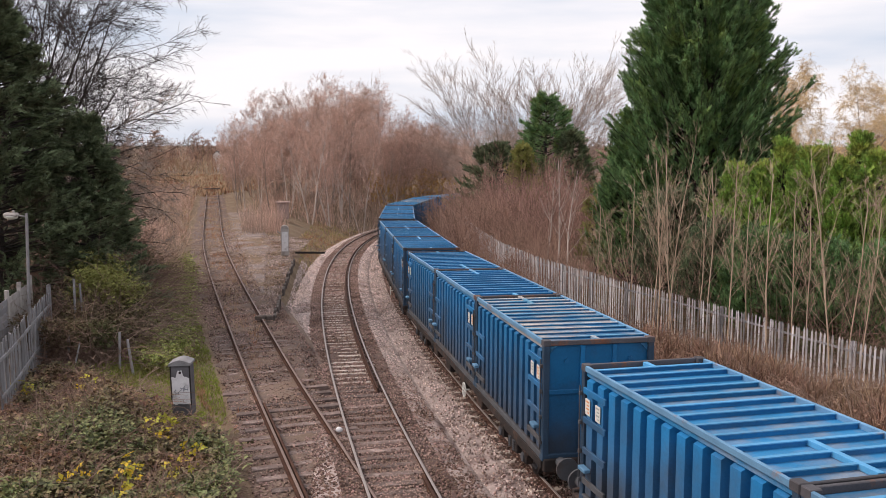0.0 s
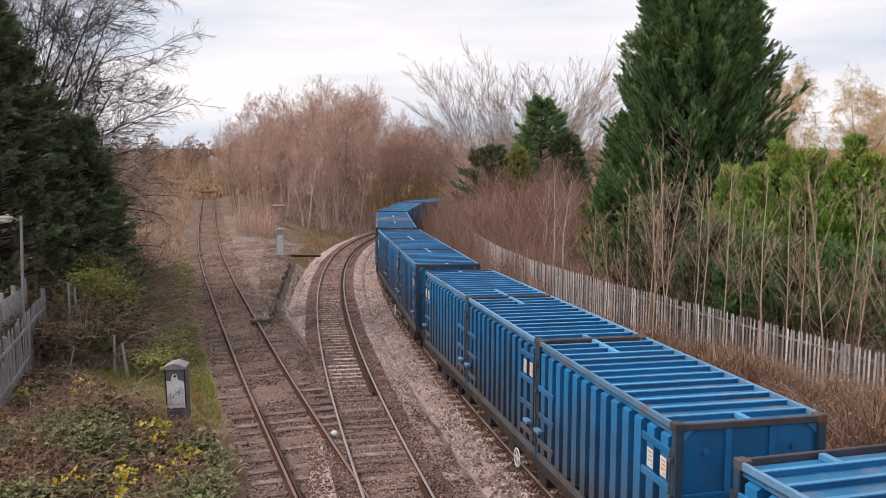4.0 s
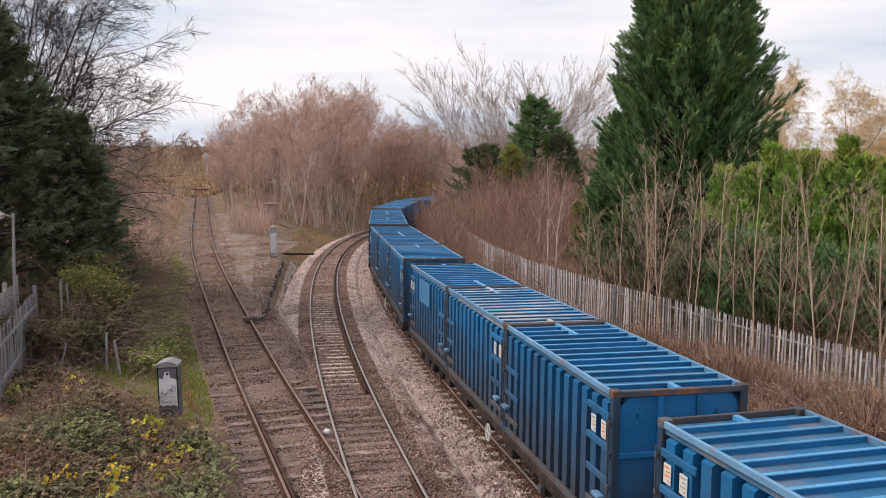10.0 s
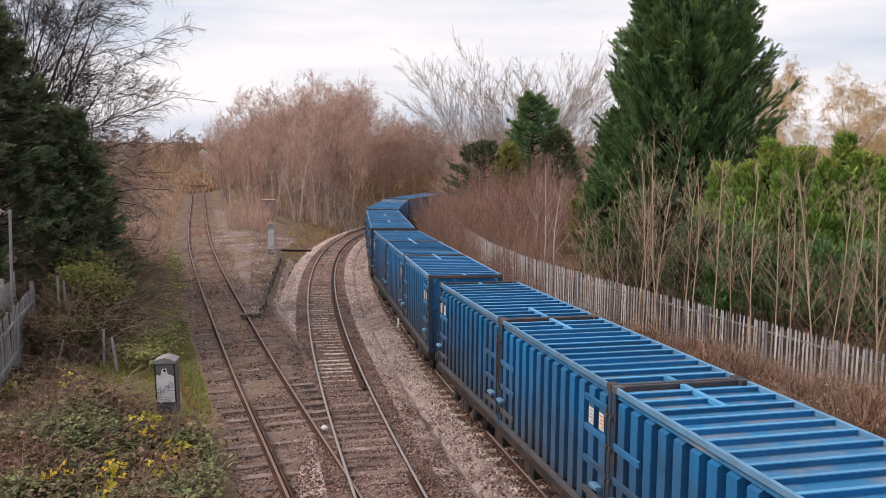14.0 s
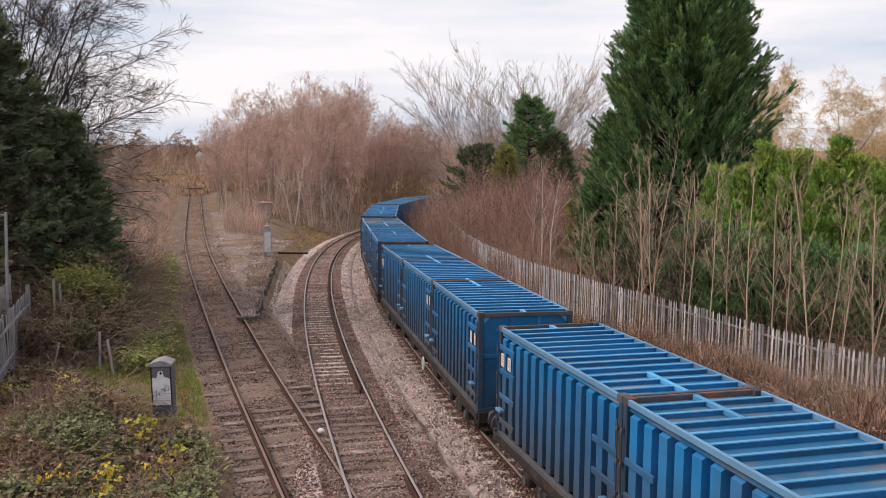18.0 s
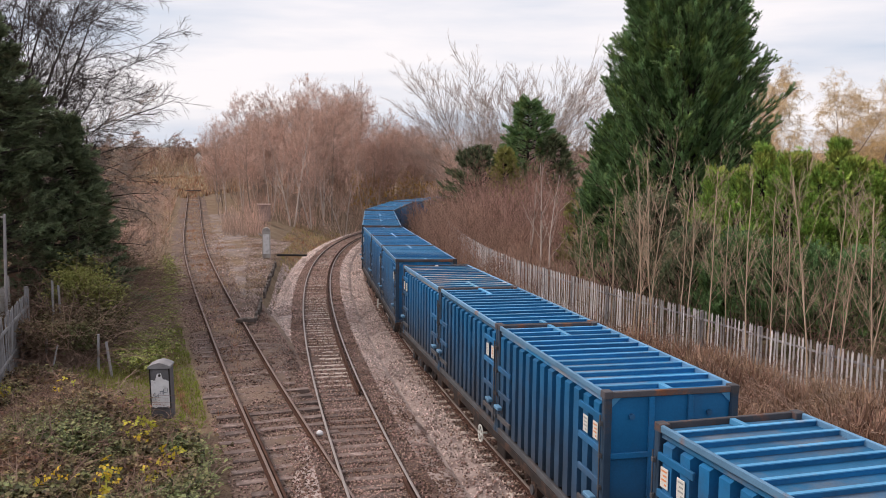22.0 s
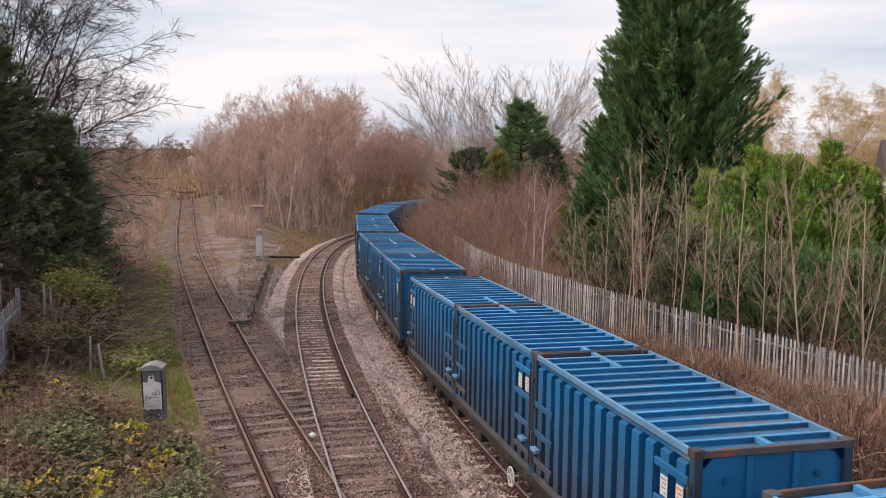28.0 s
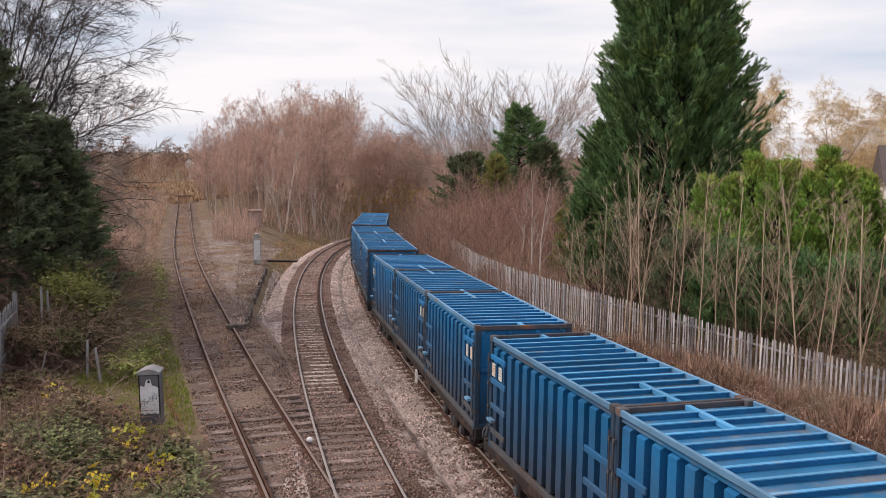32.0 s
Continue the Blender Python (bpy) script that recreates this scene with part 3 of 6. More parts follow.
def build_wagon():
    """A bogie flat wagon; origin at rail level in its middle."""
    w = empty("container_wagon")
    half = 9.4
    for sd in (-1, 1):
        part("side_sill", bx(sd * 1.2 - 0.06, sd * 1.2 + 0.06, -half, half, 0.79, 0.97, bev=0.012), M_GRIME, w)
        bm = bmesh.new()
        box(bm, sd * 0.55 - 0.07, sd * 0.55 + 0.07, -4.6, 4.6, 0.42, 0.72)
        part("truss_sill", bm, M_GRIME, w)
        for y in (-3.4, -1.2, 1.0, 3.2):
            part("brake_box", bx(sd * 0.95 - 0.2, sd * 0.95 + 0.2, y - 0.32, y + 0.32, 0.42, 0.74, bev=0.02), M_GRIME, w)
    part("deck_plate", bx(-1.13, 1.13, -half + 0.02, half - 0.02, 0.86, 0.95), M_GRIME, w)
    part("centre_sill", bx(-0.25, 0.25, -half, half, 0.62, 0.86), M_GRIME, w)
    for y in (-half, half):
        e = 1 if y > 0 else -1
        part("headstock", bx(-1.22, 1.22, min(y, y + e * 0.12), max(y, y + e * 0.12), 0.74, 1.02, bev=0.015), M_GRIME, w)
        for sd in (-1, 1):
            bm = bmesh.new()
            cyl(bm, (sd * 0.865, y + e * 0.12, 0.96), (sd * 0.865, y + e * 0.55, 0.96), 0.11, 12)
            cyl(bm, (sd * 0.865, y + e * 0.55, 0.96), (sd * 0.865, y + e * 0.6, 0.96), 0.24, 16)
            part("buffer", bm, M_SILL, w)
        bm = bmesh.new()
        cyl(bm, (0, y + e * 0.1, 0.9), (0, y + e * 0.75, 0.86), 0.06, 8)
        box(bm, -0.1, 0.1, min(y + e * 0.5, y + e * 0.8), max(y + e * 0.5, y + e * 0.8), 0.72, 0.98, 0.03)
        part("coupling", bm, M_GRIME, w)
        bm = bmesh.new()
        prev = Vector((0.35, y + e * 0.12, 0.8))
        for i in range(1, 9):
            t = i / 8
            cur = Vector((0.35, y + e * (0.12 + 0.7 * t), 0.8 - 0.42 * math.sin(math.pi * t)))
            cyl(bm, prev, cur, 0.03, 6)
            prev = cur
        part("brake_hose", bm, M_GRIME, w)
    for yb in (-6.6, 6.6):
        bog = part("bogie", bx(-0.35, 0.35, yb - 0.3, yb + 0.3, 0.35, 0.68, bev=0.03), M_GRIME, w)
        for sd in (-1, 1):
            bm = bmesh.new()
            box(bm, sd * 1.0 - 0.07, sd * 1.0 + 0.07, yb - 1.25, yb + 1.25, 0.5, 0.66, 0.02)
            box(bm, sd * 1.0 - 0.09, sd * 1.0 + 0.09, yb - 0.4, yb + 0.4, 0.28, 0.52, 0.02)
            for ya in (yb - 1.0, yb + 1.0):
                box(bm, sd * 1.0 - 0.1, sd * 1.0 + 0.1, ya - 0.17, ya + 0.17, 0.28, 0.6, 0.03)
            part("side_frame", bm, M_GRIME, bog)
            for ys in (yb - 0.16, yb + 0.16):
                bm = bmesh.new()
                for q in range(5):
                    cyl(bm, (sd * 1.06, ys, 0.3 + q * 0.055), (sd * 1.06, ys, 0.325 + q * 0.055), 0.075, 10)
                part("coil_spring", bm, M_SILL, bog)
            for ya in (yb - 1.0, yb + 1.0):
                bm = bmesh.new()
                cyl(bm, (sd * 1.1, ya, 0.42), (sd * 1.14, ya, 0.42), 0.11, 12)
                part("axle_cover", bm, M_SILL, bog)
            for ya in (yb - 1.0, yb + 1.0):
                bm = bmesh.new()
                cyl(bm, (sd * 0.69, ya, 0.42), (sd * 0.82, ya, 0.42), 0.42, 24)
                part("wheel", bm, M_GRIME, bog)
                bm = bmesh.new()
                cyl(bm, (sd * 0.68, ya, 0.42), (sd * 0.825, ya, 0.42), 0.3, 20)
                part("wheel_hub", bm, M_SILL, bog)
        for ya in (yb - 1.0, yb + 1.0):
            bm = bmesh.new()
            cyl(bm, (-0.68, ya, 0.42), (0.68, ya, 0.42), 0.08, 10)
            part("axle", bm, M_GRIME, bog)
    # brake hand wheel on the side that faces the empty line
    for sd in (-1, 1):
        bm = bmesh.new()
        prev = None
        for i in range(17):
            a = 2 * math.pi * i / 16
            cur = Vector((sd * 1.32, 2.2 * sd + 0.21 * math.cos(a), 0.6 + 0.21 * math.sin(a)))
            if prev is not None:
                cyl(bm, prev, cur, 0.018, 6)
            prev = cur
        for i in range(3):
            a = math.pi * i / 3
            d = Vector((0, 0.2 * math.cos(a), 0.2 * math.sin(a)))
            o = Vector((sd * 1.32, 2.2 * sd, 0.6))
            cyl(bm, o - d, o + d, 0.014, 6)
        cyl(bm, (sd * 1.15, 2.2 * sd, 0.6), (sd * 1.33, 2.2 * sd, 0.6), 0.025, 8)
        part("hand_wheel", bm, M_WHITE, w, "white-painted brake hand wheel")
    tagged(w, "grimy bogie flat wagon carrying three blue containers", "wagon", "wagons of the train")
    return w


FRONTS = [-2.05, 18.48, 38.4, 58.93, 78.9, 99.2, 119.34, 139.53, 159.67, 180.1, 200.0, 220.43, 240.08, 260.9, 281.2]


def travelled(t):
    return 6.4033 * t - 0.0018626 * t * t + 0.00047686 * t ** 3


def wagon_pose(s_front):
    """The wagon lies on the line with its bridge-side end s_front metres along it."""
    mid = s_front + 9.1
    a, _ = line_at(mid - 6.6)
    b, _ = line_at(mid + 6.6)
    za, zb = rail_z(a.x, a.y), rail_z(b.x, b.y)
    A, B = Vector((a.x, a.y, za)), Vector((b.x, b.y, zb))
    yv = (B - A).normalized()
    xv = yv.cross(Vector((0.0087, 0.0, 1.0))).normalized()
    zv = xv.cross(yv)
    m = Matrix((xv, yv, zv)).transposed().to_4x4()
    m.translation = (A + B) / 2
    return m


TRAIN = []


WORN = {(1, 0), (4, 1), (8, 2)}      # wagon, place on it
COVERED = {(4, 2)}


def build_train():
    made = {}
    w0 = build_wagon()
    for k, s in enumerate(FRONTS):
        w = w0 if k == 0 else copy_thing(w0, pose(0, 0, 0))
        TRAIN.append((w, s, Matrix()))
        for j in range(3):
            end = 1 if j == 2 else -1
            kind = (end, (k, j) in WORN, (k, j) in COVERED)
            if kind in made:
                c = copy_thing(made[kind], pose(0, 0, 0))
            else:
                c = made[kind] = build_container(*kind)
            TRAIN.append((c, s, pose(0, -6.375 + j * UNIT, DECK)))


build_train()


def motions():
    """The train rolls towards the bridge and slowly gathers speed."""
    for thing, s, local in TRAIN:
        walk(thing, [(float(t), wagon_pose(s - travelled(t)) @ local) for t in range(0, 33)])


# ---------------------------------------------------------------- lineside things
M_CONC = mat("weathered_concrete", (0.42, 0.39, 0.37), 0.9, 0, 0.25, 3, 50, 0.25, (0.28, 0.25, 0.23), (0.52, 0.68))
M_GALV = mat("galvanised_steel", (0.33, 0.32, 0.33), 0.55, 0.5, 0.25, 4, 40, 0.08, (0.25, 0.2, 0.18), (0.56, 0.7), rnd=0.2)
M_PALE = mat("palisade_steel", (0.78, 0.755, 0.76), 0.6, 0.05, 0.25, 3, 40, 0.08, (0.33, 0.26, 0.23), (0.6, 0.74), rnd=0.22)
M_BOARD = mat("grey_fence_board", (0.25, 0.245, 0.255), 0.9, 0, 0.3, 3, 60, 0.3, (0.17, 0.14, 0.12), (0.52, 0.66), rnd=0.25)
M_BOARD_BR = mat("brown_fence_board", (0.27, 0.17, 0.12), 0.9, 0, 0.3, 3, 60, 0.3, rnd=0.25)
M_WHITEPAINT = mat("flaking_white_paint", (0.72, 0.71, 0.72), 0.7, 0, 0.2, 5, 40, 0.2, (0.5, 0.48, 0.48), (0.58, 0.7))
M_GREYCAB = mat("grey_cabinet_paint", (0.13, 0.125, 0.135), 0.7, 0, 0.3, 5, 40, 0.2)
M_DARKWOOD = mat("tarred_timber", (0.035, 0.03, 0.028), 0.9, 0, 0.4, 4, 40, 0.3)
M_BRICK = mat("old_red_brick", (0.33, 0.235, 0.21), 0.9, 0, 0.3, 4, 40, 0.3)
M_SCRAWL = mat("grey_scrawl", (0.2, 0.22, 0.25), 0.7, 0, 0.2, 5, 40, 0.05)
M_RENDER = mat("white_house_wall", (0.75, 0.73, 0.7), 0.9, 0, 0.1, 2, 40, 0.1)
M_ROOF = mat("brown_roof_tiles", (0.11, 0.09, 0.085), 0.9, 0, 0.3, 3, 30, 0.4)
M_DARKSTONE = mat("dark_old_stone", (0.12, 0.1, 0.09), 0.95, 0, 0.4, 3, 40, 0.4)
M_GLASS = mat("dark_window_glass", (0.03, 0.035, 0.04), 0.08, 0, 0.1, 3, 30, 0.0)


def gz(xs, ys):
    return np.array([ground_z(float(x), float(y)) for x, y in zip(np.atleast_1d(xs), np.atleast_1d(ys))])


def gz1(x, y):
    return ground_z(float(x), float(y))


FENCE = [(13.6, 18.0), (12.5, 20.3), (11.6, 22.3), (10.4, 25.3), (9.5, 27.7), (8.4, 30.4), (7.0, 33.6), (4.6, 40.6), (3.4, 47.0), (2.4, 56.0), (1.8, 66.0), (1.9, 76.0)]


def poly_walk(pts, step):
    out, carry = [], 0.0
    for (x0, y0), (x1, y1) in zip(pts[:-1], pts[1:]):
        d = math.hypot(x1 - x0, y1 - y0)
        s = carry
        while s < d:
            out.append((x0 + (x1 - x0) * s / d, y0 + (y1 - y0) * s / d, math.atan2(y1 - y0, x1 - x0)))
            s += step
        carry = s - d
    return out


def pale_mesh(h, w=0.058):
    """A W-section pale with a split pointed head."""
    bm = bmesh.new()
    prof = [(-w / 2, 0.0), (-w / 4, 0.018), (0, 0.0), (w / 4, 0.018), (w / 2, 0.0)]
    rows = []
    for z, k in ((0, 1), (h - 0.09, 1)):
        rows.append([bm.verts.new((x * k, y, z)) for x, y in prof])
    tips = [bm.verts.new((-w * 0.55, 0.03, h - 0.01)), bm.verts.new((0, 0.0, h)), bm.verts.new((w * 0.55, 0.03, h - 0.01))]
    for a, b in zip(rows[:-1], rows[1:]):
        for i in range(4):
            bm.faces.new((a[i], a[i + 1], b[i + 1], b[i]))
    t = rows[-1]
    bm.faces.new((t[0], t[1], tips[0]))
    bm.faces.new((t[1], t[2], tips[1]))
    bm.faces.new((t[2], t[3], tips[1]))
    bm.faces.new((t[3], t[4], tips[2]))
    bmesh.ops.solidify(bm, geom=bm.faces[:], thickness=0.006)
    me = bpy.data.meshes.new("pale")
    bm.to_mesh(me)
    bm.free()
    me.materials.append(M_PALE)
    return me


def build_palisade():
    f = tagged(empty("palisade_fence"), "weathered galvanised palisade security fence along the railway", "fence")
    me = pale_mesh(2.4, 0.074)
    rng = random.Random(8)
    top = 1.78
    for x, y, a in poly_walk(FENCE, 0.157)[:330]:
        ob = new("pale", me)
        ob.parent = f
        z = top - 2.4 - 0.012 * max(0, y - 40)
        ob.matrix_basis = pose(x, y, z + rng.uniform(-0.02, 0.02), rng.uniform(-1, 1), rng.uniform(-1.2, 1.2), math.degrees(a) + rng.uniform(-3, 3))
    pts = poly_walk(FENCE, 2.75)
    for (x0, y0, a0), (x1, y1, a1) in zip(pts[:-1], pts[1:]):
        z = top - 0.012 * max(0, y0 - 40)
        n = Vector((-(y1 - y0), x1 - x0)).normalized() * -0.035
        bm = bmesh.new()
        box(bm, -0.05, 0.05, -0.05, 0.05, -2.5, -0.06)
        post = part("post", bm, M_GALV, f)
        post.matrix_basis = pose(x0 + 3 * n.x, y0 + 3 * n.y, z, 0, 0, math.degrees(a0))
        for dz in (-0.33, -2.0):
            d = math.hypot(x1 - x0, y1 - y0)
            r = part("rail", bx(0, d, -0.02, 0.02, -0.03, 0.03), M_GALV, f)
            r.matrix_basis = pose(x0 + n.x, y0 + n.y, z + dz, 0, 0, math.degrees(math.atan2(y1 - y0, x1 - x0)))


build_palisade()


def build_relay_box():
    """Location cabinet with a gabled cap and a white-daubed door."""
    b = empty("trackside_cabinet")
    w, d, h = 0.54, 0.42, 1.27
    part("body", bx(-w / 2, w / 2, -d / 2, d / 2, -0.3, h - 0.14, bev=0.01), M_GREYCAB, b)
    bm = bmesh.new()
    g = [(-w / 2 - 0.025, h - 0.16), (w / 2 + 0.025, h - 0.16), (w / 2 + 0.025, h - 0.1), (w / 4, h - 0.03), (0, h), (-w / 4, h - 0.03), (-w / 2 - 0.025, h - 0.1)]
    fr, bk = [bm.verts.new((x, -d / 2 - 0.06, z)) for x, z in g], [bm.verts.new((x, d / 2 + 0.06, z)) for x, z in g]
    bm.faces.new(fr)
    bm.faces.new(bk[::-1])
    for i in range(len(g)):
        j = (i + 1) % len(g)
        bm.faces.new((fr[i], bk[i], bk[j], fr[j]))
    part("cap", bm, mat("grey_cap", (0.24, 0.235, 0.24), 0.85, 0, 0.3, 5, 40, 0.2), b, "grey gabled cap")
    dr = part("door", bx(-w / 2 + 0.03, w / 2 - 0.03, -d / 2 - 0.02, -d / 2, 0.0, h - 0.2, bev=0.006), M_GREYCAB, b)
    rng = random.Random(2)
    # daubed white paint, with an uneven top edge
    bm = bmesh.new()
    xs = [-w / 2 + 0.035 + i * (w - 0.07) / 12 for i in range(13)]
    tops = [t - 0.18 for t in (0.98, 0.99, 0.96, 0.97, 1.12, 1.16, 1.14, 1.17, 1.0, 0.98, 0.98, 0.95, 0.93)]
    y = -d / 2 - 0.024
    lo = [bm.verts.new((x, y, 0.02 + 0.04 * rng.random())) for x in xs]
    hi = [bm.verts.new((x, y, t)) for x, t in zip(xs, tops)]
    for i in range(12):
        bm.faces.new((lo[i], lo[i + 1], hi[i + 1], hi[i]))
    part("paint_daub", bm, M_WHITEPAINT, dr, "daubed white paint")
    bm = bmesh.new()
    p = Vector((-0.18, y - 0.006, 0.36))
    for i in range(22):
        q = Vector((-0.18 + 0.017 * i + rng.uniform(-0.03, 0.03), y - 0.006, 0.32 + rng.uniform(-0.1, 0.14) + 0.006 * i))
        cyl(bm, p, q, 0.007, 5)
        p = q
    part("scrawl", bm, M_SCRAWL, dr)
    bm = bmesh.new()
    cyl(bm, (0.0, -d / 2 - 0.02, h - 0.35), (0.0, -d / 2 - 0.05, h - 0.35), 0.035, 10)
    part("lock", bm, M_DARKWOOD, dr)
    for sd in (-1, 1):
        part("door_edge", bx(sd * (w / 2 - 0.015) - 0.015, sd * (w / 2 - 0.015) + 0.015, -d / 2 - 0.03, -d / 2 + 0.002, 0.0, h - 0.16), M_DARKWOOD, b)
    b.matrix_world = pose(-7.12, 22.6, 0.09, 0, -1.2, 4)
    tagged(b, "grey trackside cabinet daubed with white paint among brambles", "cabinet")


build_relay_box()


def build_lamp():
    l = empty("street_lamp")
    bm = bmesh.new()
    cyl(bm, (0, 0, -0.3), (0, 0, 1.0), 0.075, 12)
    cyl(bm, (0, 0, 1.0), (0, 0, 5.15), 0.055, 12, 0.05)
    part("post", bm, M_GALV, l)
    bm = bmesh.new()
    cyl(bm, (0.02, 0, 5.02), (-0.28, 0, 5.08), 0.025, 8)
    part("bracket", bm, M_GALV, l)
    head = part("lantern", bx(-0.72, -0.26, -0.14, 0.14, 5.02, 5.16, bev=0.05), M_CONC, l)
    bm = bmesh.new()
    r = bmesh.ops.create_uvsphere(bm, u_segments=14, v_segments=8, radius=0.2)
    for v in bm.verts:
        v.co = Vector((v.co.x * 1.15 - 0.5, v.co.y * 0.75, v.co.z * 0.5 + 5.02))
    part("bowl", bm, mat("frosted_bowl", (0.55, 0.55, 0.5), 0.3, 0, 0.15, 6, 40, 0.05), head)
    bm = bmesh.new()
    cyl(bm, (-0.42, 0, 5.15), (-0.42, 0, 5.24), 0.04, 10)
    part("photocell", bm, M_CONC, head)
    l.matrix_world = pose(-14.25, 28.6, -0.32, 0, 1.7, 8)
    tagged(l, "grey steel street lamp with a frosted bowl", "street lamp")


build_lamp()


def build_lineside():
    # concrete cabinet post by the junction
    c = empty("concrete_cabinet")
    part("body", bx(-0.27, 0.27, -0.2, 0.2, -0.2, 1.6, bev=0.04), M_CONC, c)
    bm = bmesh.new()
    cyl(bm, (0, -0.205, 1.56), (0, 0.205, 1.56), 0.27, 20)
    part("rounded_top", bm, M_CONC, c)
    part("door_strip", bx(-0.2, 0.2, -0.212, -0.198, 0.1, 1.4), M_WHITEPAINT, c)
    bm = bmesh.new()
    cyl(bm, (-0.5, -0.1, 1.45), (-0.27, 0, 1.25), 0.04, 8)
    part("bracket", bm, M_CONC, c)
    c.matrix_world = pose(-10.55, 56.2, -0.02, 0, 0, 10)
    tagged(c, "pale concrete lineside cabinet with a rounded top", "cabinet")
    # small brick hut in the scrub
    h = empty("brick_hut")
    part("wall", bx(-0.58, 0.58, -0.5, 0.5, -0.3, 1.3, bev=0.01), M_BRICK, h)
    part("roof_slab", bx(-0.68, 0.68, -0.6, 0.6, 1.3, 1.4, bev=0.02), M_BRICK, h)
    h.matrix_world = pose(-15.9, 84.0, 0.1, 0, 0, 8)
    tagged(h, "small reddish brick relay hut in scrub", "hut")
    # old edging between siding and running line: a row of stones, broken at its near end
    e = tagged(empty("edging_wall"), "low dark stone edging beside the gravel", "low wall", kind="structure")
    rng = random.Random(3)
    a, b = Vector((-7.45, 36.6)), Vector((-9.75, 55.2))
    n = 34
    for i in range(n):
        t = i / n
        p = a.lerp(b, t)
        if rng.random() < 0.3:
            continue
        ob = part("coping_stone", bx(-0.06, 0.06, -0.26, 0.26, -0.55, rng.uniform(-0.24, -0.12), bev=0.02), M_DARKSTONE, e)
        ob.matrix_basis = pose(p.x + rng.uniform(-0.04, 0.04), p.y, -0.03 - 0.15 * max(0, 1 - t * 3), 0, rng.uniform(-4, 4), math.degrees(math.atan2(b.y - a.y, b.x - a.x)) - 90 + rng.uniform(-3, 3))
    for i in range(2):
        ob = part("coping_stone", bx(-0.14, 0.14, -0.22, 0.22, -0.12, 0.06, bev=0.03), M_DARKSTONE, e)
        ob.matrix_basis = pose(-7.6 - 0.35 * i, 36.4 - 0.15 * i + rng.uniform(-0.2, 0.2), -0.3, rng.uniform(-15, 15), rng.uniform(-20, 20), rng.uniform(0, 90))
    d = empty("timber_baulk")
    part("beam", bx(-1.0, 1.0, -0.1, 0.1, 0.0, 0.12, bev=0.015), M_DARKWOOD, d)
    d.matrix_world = pose(-8.9, 56.4, -0.12, 0, 0, -3)
    tagged(d, "dark tarred timber baulk lying by the line", "beam")
    m = empty("track_marker")
    bm = bmesh.new()
    bmesh.ops.create_icosphere(bm, subdivisions=2, radius=0.1)
    for v in bm.verts:
        v.co.z = v.co.z * 0.8 + 0.05
        v.co *= 1 + 0.15 * noise.noise(v.co * 9)
    part("stone", bm, M_WHITEPAINT, m)
    m.matrix_world = pose(-2.82, 22.25, -0.6)
    tagged(m, "whitewashed marker stone beside the crossing", "marker")
    # buffer stop: rail bent up with a cross beam
    s = empty("buffer_stop")
    end, th = SP[-1], SID_PTS[-1][3]
    part("beam", bx(-1.15, 1.15, -0.1, 0.1, 0.4, 0.58, bev=0.02), M_WOOD_SL, s)
    for sd in (-0.75, 0.75):
        bm = bmesh.new()
        cyl(bm, (sd, -1.6, -0.1), (sd, 0, 0.5), 0.06, 8)
        cyl(bm, (sd, 0.1, -0.15), (sd, 0.1, 0.5), 0.06, 8)
        part("strut", bm, M_RAIL, s)
    s.matrix_world = pose(end.x, end.y, 0, 0, 0, -math.degrees(th))
    tagged(s, "rusty rail buffer stop at the end of the siding", "buffer stop")
    # pale gable of a house far beyond the siding
    g = empty("distant_house")
    part("wall", bx(-1.1, 1.1, -2.0, 2.0, -0.5, 4.3), M_RENDER, g)
    bm = bmesh.new()
    pr = [(-1.1, 4.3), (1.1, 4.3), (0, 5.3)]
    a, b = [bm.verts.new((x, -2.02, z)) for x, z in pr], [bm.verts.new((x, 2.02, z)) for x, z in pr]
    bm.faces.new(a)
    bm.faces.new(b[::-1])
    for i in range(3):
        bm.faces.new((a[i], b[i], b[(i + 1) % 3], a[(i + 1) % 3]))
    bmesh.ops.recalc_face_normals(bm, faces=bm.faces[:])
    part("gable", bm, M_RENDER, g)
    for sd in (-1, 1):
        o = part("roof", bx(-0.85, 0.85, -2.2, 2.2, 0.0, 0.12), M_ROOF, g)
        o.matrix_basis = pose(sd * 0.62, 0, 4.76, 0, sd * 42.3, 0)
    g.matrix_world = pose(-62.0, 236.0, 0)
    tagged(g, "pale gabled house far beyond the siding", "house")


build_lineside()


